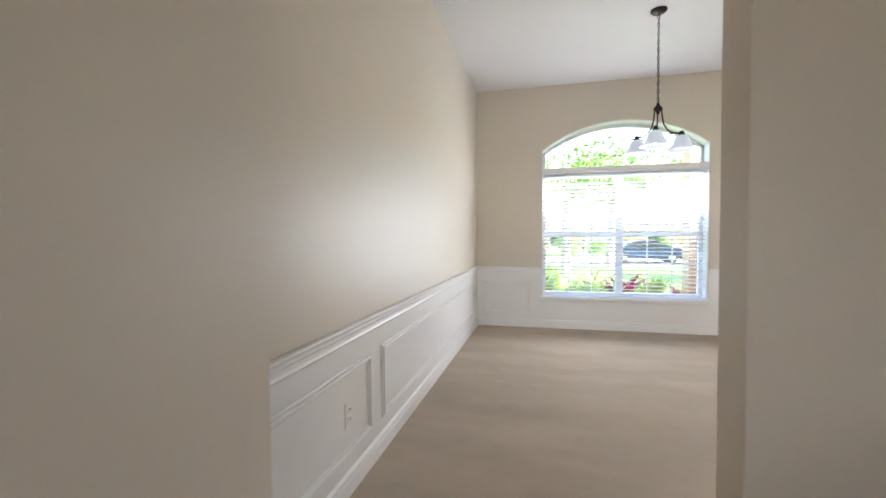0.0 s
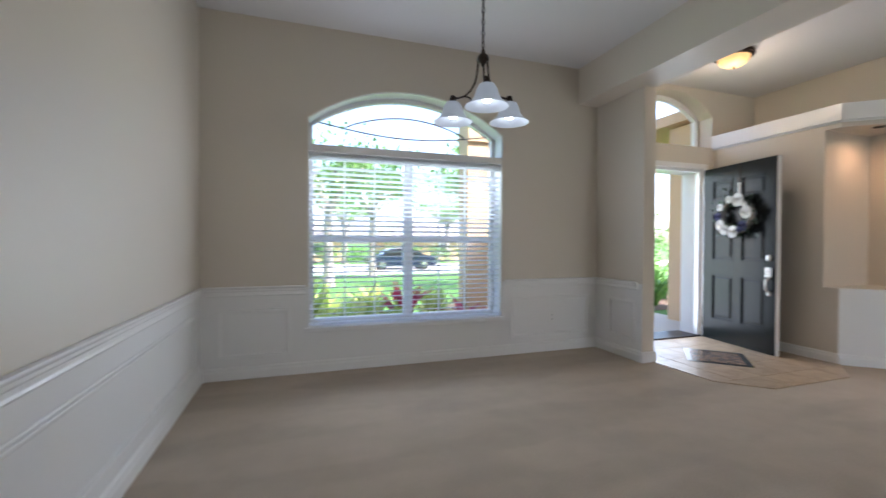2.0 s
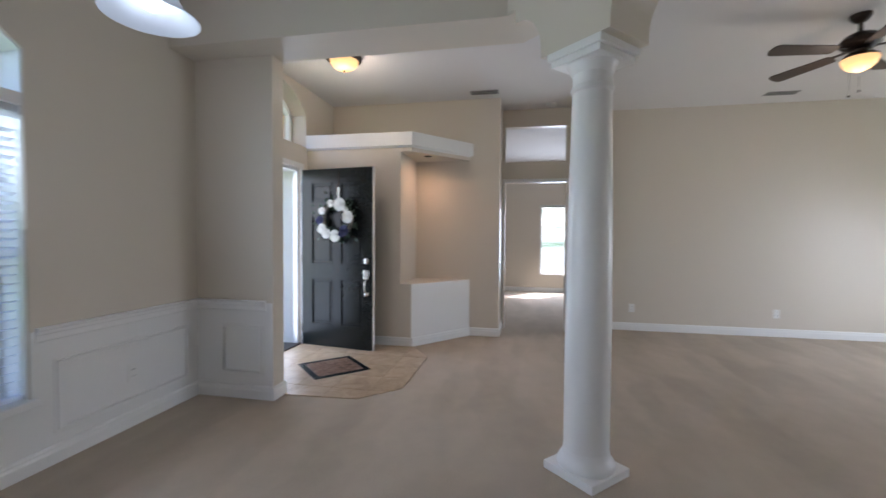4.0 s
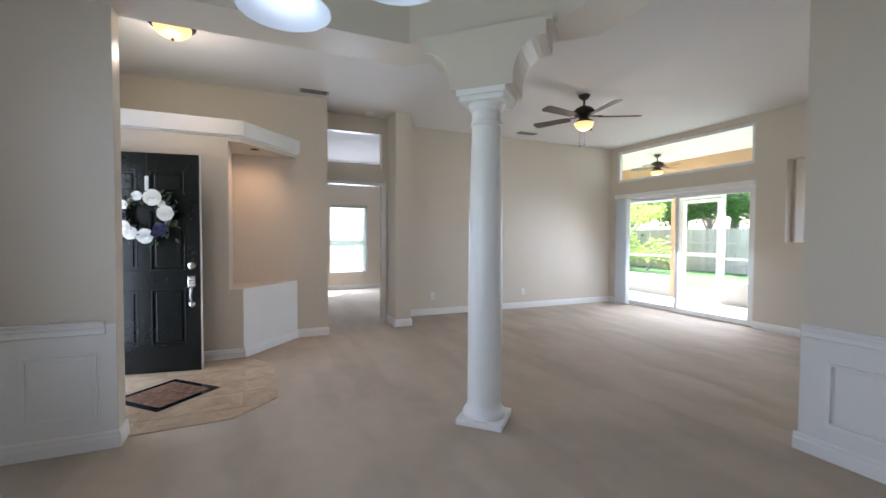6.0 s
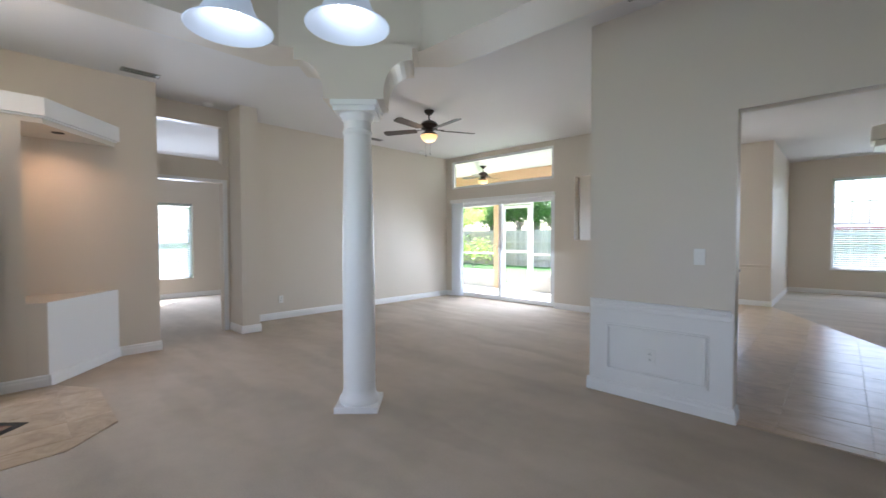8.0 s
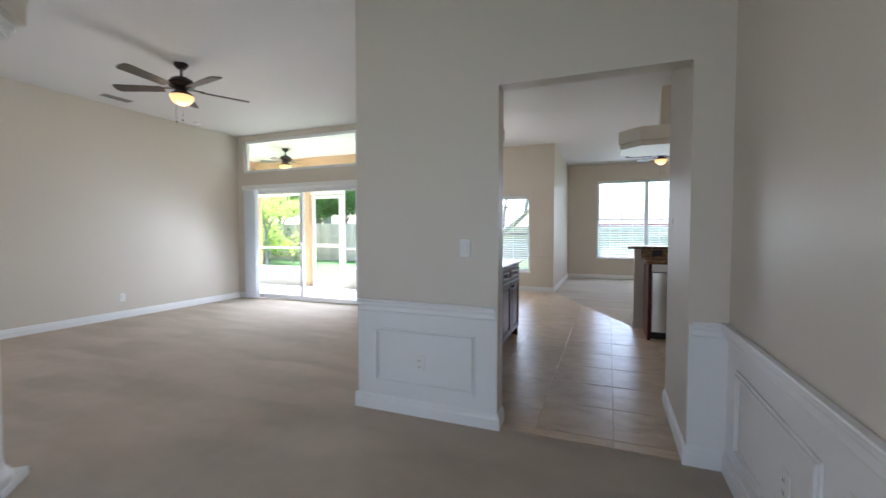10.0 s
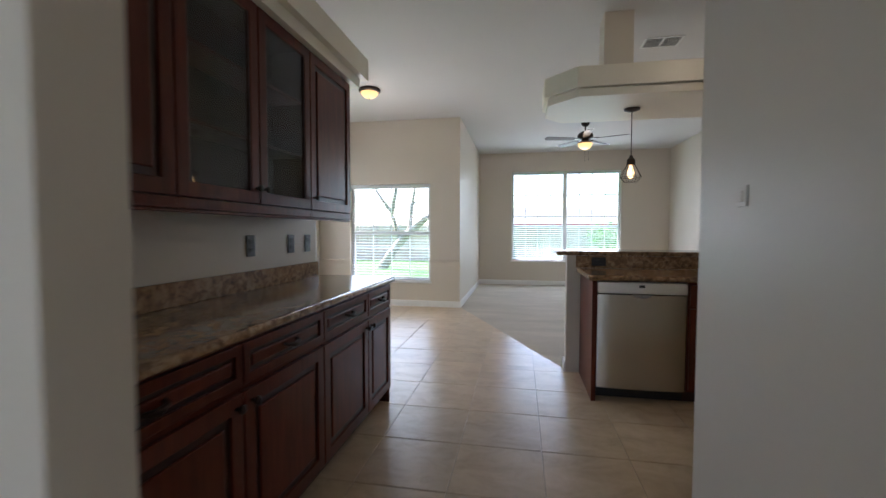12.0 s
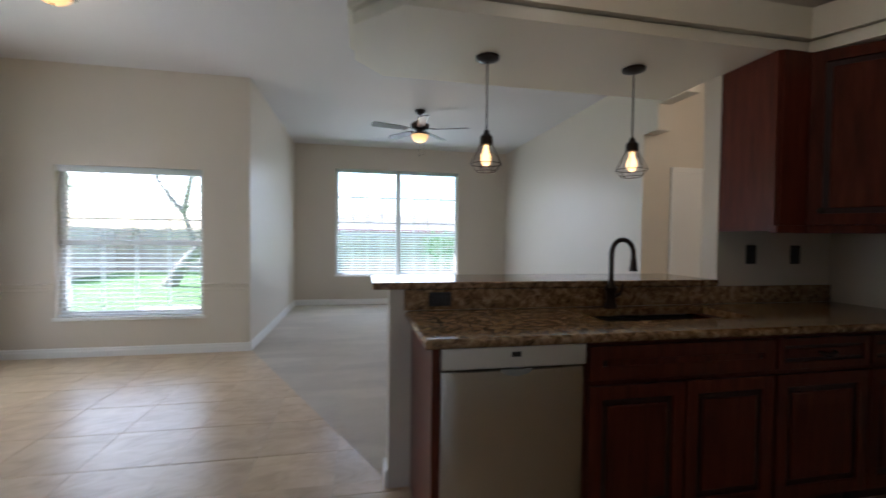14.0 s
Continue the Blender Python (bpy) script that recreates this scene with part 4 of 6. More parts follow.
def slider(along, face, a0, a1, z1, out):
    t = thing("sliding_door", "white-framed sliding glass patio door", "sliding door")

    def bx(s0, s1, b0, b1, off, dd=0.035, bevel=0.004):
        f0, f1 = face + off - dd / 2, face + off + dd / 2
        return boxes((s0, s1, f0, f1, b0, b1) if along == "x" else (f0, f1, s0, s1, b0, b1), bevel=bevel)
    part("track", bx(a0, a1, 0.0, 0.022, 0, 0.11), NICKEL, t)
    part("head", bx(a0, a1, z1 - 0.04, z1, 0, 0.11), FRAME, t)
    part("jamb", bx(a0, a0 + 0.035, 0.022, z1 - 0.04, 0, 0.11), FRAME, t)
    part("jamb", bx(a1 - 0.035, a1, 0.022, z1 - 0.04, 0, 0.11), FRAME, t)
    m = (a0 + a1) / 2
    for s0, s1, off in ((a0 + 0.035, m + 0.03, 0.022), (m - 0.03, a1 - 0.035, -0.022)):
        p = part("door_panel", bx(s0, s0 + 0.06, 0.022, z1 - 0.04, off), FRAME, t)
        part("stile", bx(s1 - 0.06, s1, 0.022, z1 - 0.04, off), FRAME, p)
        part("rail", bx(s0 + 0.06, s1 - 0.06, 0.022, 0.09, off), FRAME, p)
        part("rail", bx(s0 + 0.06, s1 - 0.06, z1 - 0.10, z1 - 0.04, off), FRAME, p)
        g = part("pane", bx(s0 + 0.06, s1 - 0.06, 0.09, z1 - 0.10, off, 0.005, 0), CLEAR, p)
        g.visible_shadow = False
    part("handle", bx(m + 0.0, m + 0.02, 0.95, 1.12, 0.06 * -out, 0.02), NICKEL, t)


slider("x", YB - 0.075, 3.76, 6.25, 2.06, -1)
slider("y", 3.425, -4.12, -2.6, 2.06, 1)


def vertical_blind(along, face, a0, a1, s0, s1, z1):
    t = thing("vertical_blind", "white vertical vane blind drawn open beside the patio door", "blind")
    f = (lambda u0, u1, w0, w1, z0, zz: (u0, u1, w0, w1, z0, zz)) if along == "x" else (lambda u0, u1, w0, w1, z0, zz: (w0, w1, u0, u1, z0, zz))
    part("head_rail", boxes(f(a0, a1, face - 0.03, face + 0.03, z1, z1 + 0.075), bevel=0.004), TRIM, t)
    n = 12
    for i in range(n):
        u = s0 + (s1 - s0) * (i + 0.5) / n
        part("vane", boxes(f(u - 0.0015, u + 0.0015, face - 0.042, face + 0.042, 0.025, z1)), SLAT, t)


vertical_blind("x", YB + 0.055, 3.74, 6.27, 5.93, 6.22, 2.04)
vertical_blind("y", 3.29, -4.43, -2.6, -4.41, -4.13, 2.05)


# ---- lamps that hang ----
def chandelier(x, y):
    t = thing("chandelier", "bronze three-arm chandelier with frosted white glass bell shades, lit", "chandelier", (x, y, 0))
    part("canopy", lathe(bmesh.new(), [(0, H), (0.065, H), (0.063, H - 0.012), (0.045, H - 0.026), (0.012, H - 0.034), (0, H - 0.034)]), BRONZE, t, smooth=True)
    for i in range(22):
        z = H - 0.04 - i * 0.034
        bm = bmesh.new()
        a = radians(90 * (i % 2))
        tube(bm, [(0.010 * math.cos(b) * math.cos(a), 0.010 * math.cos(b) * math.sin(a), z - 0.016 + 0.021 * math.sin(b)) for b in [2 * math.pi * k / 10 for k in range(11)]], 0.0026, 5)
        part("chain_link", bm, BRONZE, t)
    part("cable", tube(bmesh.new(), [(0.004, 0, H - 0.03), (-0.004, 0, 2.65), (0.003, 0.002, 2.28)], 0.0025, 6), BRONZE, t)
    part("hub", lathe(bmesh.new(), [(0, 2.29), (0.010, 2.285), (0.014, 2.265), (0.034, 2.245), (0.036, 2.225), (0.018, 2.212), (0.010, 2.19), (0, 2.185)], 20), BRONZE, t, smooth=True)
    for ang in (252, 12, 132):
        m = Matrix.Rotation(radians(ang), 3, "Z")

        def P(pts):
            return [m @ Vector(p) for p in pts]
        arm = part("arm", tube(bmesh.new(), P([(0.03, 0, 2.235), (0.036, 0, 2.17), (0.05, 0, 2.105), (0.08, 0, 2.06), (0.12, 0, 2.035), (0.165, 0, 2.03), (0.192, 0, 2.04), (0.20, 0, 2.03)]), 0.006, 8), BRONZE, t, smooth=True)
        part("scroll", tube(bmesh.new(), P([(0.12, 0, 2.035), (0.085, 0, 2.02), (0.07, 0, 1.985), (0.075, 0, 1.955)]), 0.005, 8), BRONZE, arm)
        c = m @ Vector((0.20, 0, 0))
        part("socket", lathe(bmesh.new(), [(0, 1.985), (0.014, 1.985), (0.022, 1.96), (0.03, 1.945), (0, 1.945)], 18, c + Vector((0, 0, 0.065))), BRONZE, t)
        sh = part("shade", lathe(bmesh.new(), [(0.028, 1.948), (0.042, 1.942), (0.056, 1.92), (0.066, 1.885), (0.082, 1.855), (0.106, 1.835), (0.120, 1.825), (0.117, 1.824), (0.100, 1.834), (0.078, 1.855), (0.062, 1.885), (0.052, 1.918), (0.040, 1.938)], 32, c + Vector((0, 0, 0.065))), FROST, t, "frosted white glass bell shade", smooth=True)
        part("light_bulb", lathe(bmesh.new(), [(0, 1.94), (0.013, 1.935), (0.016, 1.915), (0.028, 1.89), (0.03, 1.868), (0.02, 1.848), (0, 1.842)], 18, c + Vector((0, 0, 0.065))), BULB, t, "glowing white light bulb", smooth=True)
    # one fill light in empty air below the shades, for all three bulbs
    bulb(x, y, 1.40, 0.6, 0.12, (1.0, 0.94, 0.88))


chandelier(1.10, 4.43)


def ceiling_fan(x, y, turn, R=0.68, blades=5, power=1.7, top=None):
    top = top or H
    t = thing("ceiling_fan", "bronze five-blade ceiling fan with a lit amber glass bowl", "ceiling fan", (x, y, top), turn, group="ceiling fans")
    part("canopy", lathe(bmesh.new(), [(0, 0), (0.07, 0), (0.068, -0.02), (0.045, -0.05), (0.016, -0.065), (0, -0.065)]), BRONZE, t, smooth=True)
    part("rod", tube(bmesh.new(), [(0, 0, -0.06), (0, 0, -0.16)], 0.013, 10), BRONZE, t)
    part("motor", lathe(bmesh.new(), [(0, -0.135), (0.05, -0.14), (0.10, -0.165), (0.128, -0.20), (0.125, -0.235), (0.095, -0.262), (0.06, -0.275), (0.05, -0.30), (0, -0.30)], 32), BRONZE, t, smooth=True)
    for i in range(blades):
        rz = 360 * i / blades
        b = boxes((0.09, 0.215, -0.018, 0.018, -0.262, -0.254), bevel=0.003)
        bmesh.ops.rotate(b, verts=b.verts, matrix=Matrix.Rotation(radians(rz), 3, "Z"))
        iron = part("blade_iron", b, BRONZE, t)
        b = bmesh.new()
        w0, w1 = 0.052, 0.068
        pts = [(0.19, -w0), (R - 0.04, -w1), (R - 0.012, -w1 * 0.8), (R, -w1 * 0.3), (R, w1 * 0.3), (R - 0.012, w1 * 0.8), (R - 0.04, w1), (0.19, w0), (0.175, 0.0)]
        prism(b, pts, -0.004, 0.004)
        bmesh.ops.rotate(b, verts=b.verts, matrix=Matrix.Rotation(radians(11), 3, "X"))
        bmesh.ops.translate(b, verts=b.verts, vec=(0, 0, -0.268))
        bmesh.ops.rotate(b, verts=b.verts, matrix=Matrix.Rotation(radians(rz), 3, "Z"))
        part("blade", b, BLADE, t, "dark walnut fan blade")
    part("fitter", lathe(bmesh.new(), [(0, -0.298), (0.075, -0.30), (0.112, -0.325), (0.118, -0.34), (0, -0.34)], 28), BRONZE, t, smooth=True)
    part("bowl", lathe(bmesh.new(), [(0.116, -0.34), (0.116, -0.355), (0.10, -0.39), (0.07, -0.42), (0.03, -0.438), (0, -0.442)], 28), WARM_BOWL, t, "amber glass bowl, lit", smooth=True)
    for u, l in ((0.03, 0.62), (-0.035, 0.60)):
        part("pull_chain", tube(bmesh.new(), [(u, 0.06, -0.33), (u, 0.06, -l)], 0.0012, 5), BRONZE, t)
        part("chain_knob", lathe(bmesh.new(), [(0, -l), (0.007, -l - 0.006), (0.007, -l - 0.016), (0, -l - 0.022)], 10, (u, 0.06, 0)), BRONZE, t)
    bulb(x, y, top - 0.52, power, 0.15, (1.0, 0.80, 0.55))


ceiling_fan(4.17, 0.86, 26)
ceiling_fan(-1.08, -5.43, 14)
ceiling_fan(6.15, -2.85, 30, R=0.5, power=5, top=2.98)


def pendant(x, y):
    z0 = 2.286
    t = thing("pendant_lamp", "black wire-cage pendant lamp with a glowing filament bulb", "pendant lamp", (x, y, 0), group="pendants over the bar")
    part("canopy", lathe(bmesh.new(), [(0, z0), (0.065, z0), (0.063, z0 - 0.012), (0.03, z0 - 0.024), (0, z0 - 0.026)]), BRONZE, t, smooth=True)
    part("cord", tube(bmesh.new(), [(0, 0, z0 - 0.02), (0, 0, 1.87)], 0.004, 8), BRONZE, t)
    part("socket", lathe(bmesh.new(), [(0, 1.895), (0.012, 1.89), (0.018, 1.87), (0.034, 1.855), (0.036, 1.815), (0.03, 1.81), (0, 1.81)], 18), BRONZE, t, smooth=True)
    n = 8
    for i in range(n):
        a = 2 * math.pi * i / n
        b = 2 * math.pi * (i + 1) / n
        c, s = math.cos(a), math.sin(a)
        part("cage_wire", tube(bmesh.new(), [(0.032 * c, 0.032 * s, 1.815), (0.088 * c, 0.088 * s, 1.705), (0.055 * c, 0.055 * s, 1.665)], 0.0022, 5), BRONZE, t)
        for r, z in ((0.088, 1.705), (0.055, 1.665)):
            part("cage_wire", tube(bmesh.new(), [(r * c, r * s, z), (r * math.cos(b), r * math.sin(b), z)], 0.0022, 5), BRONZE, t)
    part("light_bulb", lathe(bmesh.new(), [(0, 1.81), (0.013, 1.808), (0.016, 1.78), (0.028, 1.75), (0.028, 1.725), (0.016, 1.70), (0, 1.695)], 18), FILAMENT, t, "glowing amber filament bulb", smooth=True)
    bulb(x, y, 1.65, 0.12, 0.03, (1.0, 0.62, 0.28))


pendant(-0.958, -1.93)
pendant(-1.825, -1.89)


# ---- wall plates ----
def plate(x, y, z, out, kind="outlet", dark=False, label="", flat=False, painted=False):
    """An outlet or a switch on a wall whose face looks along out."""
    t = thing("outlet" if kind == "outlet" else "light_switch", label or ("white duplex wall outlet" if not dark else "black wall outlet above the counter"), kind, (x, y, z), math.degrees(math.atan2(out[1], out[0])) + 90)
    a, b = (BLACK_PLASTIC, SLOT) if dark else (WHITE_PLASTIC, WHITE_PLASTIC)
    if painted:
        a, b = WALL, WALL
        t.matrix_world = t.matrix_world @ Matrix.Diagonal((0.6, 0.6, 0.4, 1))
    if flat:
        t.matrix_world = t.matrix_world @ Matrix.Rotation(radians(90), 4, "Y")
    part("cover", boxes((-0.036, 0.036, -0.007, 0.0, -0.058, 0.058), bevel=0.003), a, t)
    if kind == "outlet":
        for dz in (-0.022, 0.022):
            s = part("socket", boxes((-0.017, 0.017, -0.010, -0.006, dz - 0.014, dz + 0.014), bevel=0.003), a, t)
            part("slot", boxes((-0.008, -0.005, -0.0105, -0.0095, dz - 0.006, dz + 0.006), (0.005, 0.008, -0.0105, -0.0095, dz - 0.006, dz + 0.006)), SLOT, s)
    else:
        part("rocker", boxes((-0.016, 0.016, -0.012, -0.006, -0.033, 0.033), bevel=0.004), b, t)


plate(W1, 2.30, 0.37, (1, 0))
plate(1.056, YS + 0.004, 0.36, (0, 1))
plate(2.62, YN - 0.004, 0.36, (0, -1))
plate(0.735, YS, 1.144, (0, 1), "switch", label="white rocker light switch on the dining room wall")
plate(XE, 0.17, 0.30, (-1, 0))
plate(XE, 1.95, 0.31, (-1, 0))
plate(-0.515, 0.87, 1.315, (1, 0), "switch", label="small wall plate painted the colour of the wall", painted=True)
for y in (-0.14, -0.545, -0.755):
    plate(XK, y, 1.155, (-1, 0), dark=True)
for x in (-2.62, -2.95):
    plate(x, -1.845, 1.22, (0, 1), dark=True)
# bedroom door casing
bm = boxes((6.185, 6.199, 3.70, 3.743, 0, 2.09), (6.185, 6.199, 2.82, 2.875, 0, 2.09), (6.185, 6.199, 2.875, 3.70, 2.045, 2.09), bevel=0.003)
tagged(part("door_2", bm, TRIM), "white painted bedroom door casing", "door frame", kind="structure")
t = thing("bedroom_door", "white bedroom door folded open against the wall", "door", (6.33, 3.705, 0.01), 8)
part("leaf", boxes((0, 0.75, 0.0, 0.035, 0, 2.03), bevel=0.003), TRIM, t)
for z in (0.25, 1.05, 1.8):
    part("hinge", tube(bmesh.new(), [(-0.006, -0.004, z - 0.05), (-0.006, -0.004, z + 0.05)], 0.007, 8), NICKEL, t)


# ---- kitchen ----
def cab_front(parent, name, along, face, out, a0, a1, z0, z1, glass=False, knob=None, drawer=False):
    """A door or drawer front with stiles, rails, a recessed dark groove and a raised panel."""
    def bx(s0, s1, b0, b1, d0, d1, bevel=0.0):
        f0, f1 = sorted((face + out * d0, face + out * d1))
        return boxes((f0, f1, s0, s1, b0, b1) if along == "y" else (s0, s1, f0, f1, b0, b1), bevel=bevel)
    g = 0.004
    a0, a1, z0, z1 = a0 + g, a1 - g, z0 + g, z1 - g
    st = 0.034 if drawer else 0.058
    f0, f1 = sorted((face, face + out * 0.02))
    bm = ease(wall_boxes(bmesh.new(), along, f0, f1, a0, a1, z0, z1, [(a0 + st, a1 - st, z0 + st, z1 - st)]), 0.003, 2)
    d = part(name, bm, CHERRY, parent)
    i0, i1, j0, j1 = a0 + st, a1 - st, z0 + st, z1 - st
    if glass:
        part("pane", bx(i0, i1, j0, j1, 0.006, 0.010), CAB_GLASS, d, "clear cabinet glass pane")
        bead = bx(i0, i0 + 0.008, j0, j1, 0.009, 0.016)
        part("bead", bead, CHERRY_DARK, d)
        part("bead", bx(i1 - 0.008, i1, j0, j1, 0.009, 0.016), CHERRY_DARK, d)
    else:
        part("recess", bx(i0, i1, j0, j1, 0.002, 0.008), CHERRY_DARK, d, "dark cherry groove")
        m = 0.014 if drawer else 0.028
        part("raised_panel", bx(i0 + m, i1 - m, j0 + m, j1 - m, 0.006, 0.017, 0.006), CHERRY, d)
    if drawer:
        c = (a0 + a1) / 2
        z = (z0 + z1) / 2
        bm = bmesh.new()
        pts = [(c - 0.045, 0.018, z + 0.006), (c - 0.038, 0.036, z), (c, 0.044, z - 0.008), (c + 0.038, 0.036, z), (c + 0.045, 0.018, z + 0.006)]
        tube(bm, [(face + out * q, p, r) if along == "y" else (p, face + out * q, r) for p, q, r in pts], [0.006, 0.008, 0.012, 0.008, 0.006], 8)
        part("cup_pull", bm, BRONZE, d, "dark bronze cup pull", smooth=True)
    elif knob:
        s, z = knob
        bm = lathe(bmesh.new(), [(0, 0), (0.007, 0), (0.006, 0.012), (0.015, 0.02), (0.016, 0.028), (0.009, 0.034), (0, 0.035)], 14)
        ax = Matrix.Rotation(radians(90 * out), 3, "Y") if along == "y" else Matrix.Rotation(radians(-90 * out), 3, "X")
        bmesh.ops.rotate(bm, verts=bm.verts, matrix=ax)
        bmesh.ops.translate(bm, verts=bm.verts, vec=(face + out * 0.02, s, z) if along == "y" else (s, face + out * 0.02, z))
        part("knob", bm, BRONZE, d, "dark bronze round knob", smooth=True)
    return d


def base_unit(y0, y1, hinge):
    """A floor cabinet on the east run, fronts looking west."""
    t = thing("base_cabinet", "cherry base cabinet with a drawer over a raised-panel door", "cabinet", group="cherry base cabinets")
    part("carcass", boxes((0.895, XK, y0, y1, 0.10, 0.875)), CHERRY, t)
    part("toe_kick", boxes((0.96, XK, y0, y1, 0.0, 0.10)), CHERRY_DARK, t)
    cab_front(t, "drawer", "y", 0.895, -1, y0, y1, 0.715, 0.865, drawer=True)
    cab_front(t, "door", "y", 0.895, -1, y0, y1, 0.115, 0.70, knob=((y1 - 0.04) if hinge else (y0 + 0.04), 0.655))
    return t


ends = (-0.93, -0.49, 0.09, 0.67, 1.385)
for i, (a, b) in enumerate(zip(ends, ends[1:])):
    base_unit(a, b, i % 2 == 0)
t = thing("cabinet_side", "cherry end panel of the base cabinets", "panel")
part("board", boxes((0.89, XK, -0.948, -0.931, 0.0, 0.875)), CHERRY, t)
ct = thing("countertop", "polished brown granite countertop on the long cabinet run", "countertop")
part("slab", boxes((0.863, XK, -0.957, 1.388, 0.877, 0.915)), GRANITE, ct)
part("bullnose", tube(bmesh.new(), [(XK - 0.005, -0.957, 0.896), (0.863, -0.957, 0.896), (0.863, 1.387, 0.896)], 0.0187, 12), GRANITE, ct, smooth=True)
t = thing("backsplash", "low brown granite backsplash behind the counter", "backsplash")
part("strip", boxes((XK - 0.02, XK, -0.88, 1.388, 0.9155, 1.02), bevel=0.002), GRANITE, t)


def wall_unit(y0, y1, doors, glass):
    t = thing("wall_cabinet", "cherry wall cabinet with glass doors and inner shelves" if glass else "cherry wall cabinet with a raised-panel door", "cabinet", group="cherry wall cabinets")
    x0 = 1.20
    z0, z1 = 1.36, 2.29
    if glass:
        part("carcass", boxes((x0, XK, y0, y0 + 0.018, z0, z1), (x0, XK, y1 - 0.018, y1, z0, z1), (x0, XK, y0 + 0.018, y1 - 0.018, z0, z0 + 0.018), (x0, XK, y0 + 0.018, y1 - 0.018, z1 - 0.018, z1), (XK - 0.008, XK, y0 + 0.018, y1 - 0.018, z0 + 0.018, z1 - 0.018)), CHERRY_DARK, t)
        for z in (1.66, 1.97):
            part("shelf", boxes((x0 + 0.03, XK - 0.008, y0 + 0.018, y1 - 0.018, z, z + 0.016)), CHERRY, t)
    else:
        part("carcass", boxes((x0, XK, y0, y1, z0, z1)), CHERRY, t)
    part("light_rail", boxes((x0 - 0.018, x0 + 0.02, y0, y1, 1.318, 1.36), (x0 - 0.010, x0 + 0.02, y0, y1, 1.305, 1.318), bevel=0.003), CHERRY, t)
    step = (y1 - y0) / doors
    for i in range(doors):
        a, b = y0 + i * step, y0 + (i + 1) * step
        k = (b - 0.03) if (doors == 1 or i == 0) else (a + 0.03)
        cab_front(t, "door", "y", x0, -1, a, b, z0, z1, glass=glass, knob=(k, z0 + 0.075))
    return t


wall_unit(-0.955, -0.375, 1, False)
wall_unit(-0.375, 0.60, 2, True)
wall_unit(0.60, 1.385, 2, False)


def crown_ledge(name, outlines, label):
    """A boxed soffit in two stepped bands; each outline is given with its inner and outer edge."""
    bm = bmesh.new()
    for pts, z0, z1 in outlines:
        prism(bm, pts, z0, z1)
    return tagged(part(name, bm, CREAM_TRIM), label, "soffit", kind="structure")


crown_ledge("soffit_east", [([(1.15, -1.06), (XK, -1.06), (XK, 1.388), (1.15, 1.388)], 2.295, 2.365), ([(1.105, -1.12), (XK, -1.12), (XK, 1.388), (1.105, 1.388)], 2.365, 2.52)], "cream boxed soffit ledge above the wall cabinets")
def bar_outline(o):
    return [(-3.218, 0.644), (-2.80 + o, 0.644), (-2.80 + o, -1.13), (-2.59 + 0.6 * o, -1.53 + o), (-0.47 + 0.4 * o, -1.53 + o), (-0.26 + o, -1.74 + 0.4 * o), (-0.26 + o, -2.12 - 0.4 * o), (-0.42 + 0.4 * o, -2.31 - o), (-2.378, -2.31 - o), (-2.378, -1.843), (-3.218, -1.843)]


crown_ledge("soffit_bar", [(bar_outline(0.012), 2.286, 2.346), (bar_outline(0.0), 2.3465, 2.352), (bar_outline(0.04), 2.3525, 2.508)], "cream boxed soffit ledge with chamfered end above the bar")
tagged(part("chase", boxes((-0.93, -0.70, -2.02, -1.80, 2.508, H)), WALL), "cream boxed post between the soffit and the ceiling", "post", kind="structure")

# bar wall, peninsula
FYB = -1.272
tagged(part("bar_wall", boxes((-2.379, -0.432, -1.965, -1.845, 0.0, 1.031)), WALL), "cream painted half wall under the bar top", "wall", kind="structure")
baseboard(((-0.432, -1.965), (-0.432, -1.845), (1, 0)), ((-3.22, -1.965), (-0.415, -1.965), (0, -1)))
t = thing("bar_top", "raised brown granite bar top on the half wall", "bar top")
part("slab", boxes((-2.379, -0.345, -2.28, -1.822, 1.033, 1.069), bevel=0.008), GRANITE, t)
t = thing("backsplash", "brown granite backsplash under the bar top", "backsplash")
part("strip", boxes((-3.218, -0.505, -1.8445, -1.826, 0.9265, 1.031)), GRANITE, t)
t = thing("countertop", "polished brown granite counter around the kitchen sink", "countertop")
SX0, SX1, SY0, SY1 = -2.20, -1.395, -1.745, -1.43
FE = -1.215
slab = boxes((SX1, -0.522, -1.8255, FE, 0.887, 0.925), (SX0, SX1, SY1, FE, 0.887, 0.925), (SX0, SX1, -1.8255, SY0, 0.887, 0.925), (-3.22, SX0, -1.8255, FE, 0.887, 0.925))
bmesh.ops.remove_doubles(slab, verts=slab.verts, dist=0.0002)
part("slab", slab, GRANITE, t)
bm = bmesh.new()
tube(bm, [(-0.522, -1.80, 0.906), (-0.522, FE, 0.906), (-3.21, FE, 0.906)], 0.0185, 10)
part("bullnose", bm, GRANITE, t, smooth=True)
t = thing("sink", "black composite undermount kitchen sink", "sink")
part("basin", boxes((SX0 - 0.01, SX1 + 0.01, SY0 - 0.01, SY1 + 0.01, 0.66, 0.675), (SX0 - 0.015, SX0, SY0 - 0.01, SY1 + 0.01, 0.675, 0.876), (SX1, SX1 + 0.015, SY0 - 0.01, SY1 + 0.01, 0.675, 0.876), (SX0, SX1, SY0 - 0.015, SY0, 0.675, 0.876), (SX0, SX1, SY1, SY1 + 0.015, 0.675, 0.876)), SINK_BLACK, t)
part("drain", lathe(bmesh.new(), [(0, 0.677), (0.04, 0.677), (0.045, 0.6755)], 20, (-1.80, -1.59, 0)), NICKEL, t)
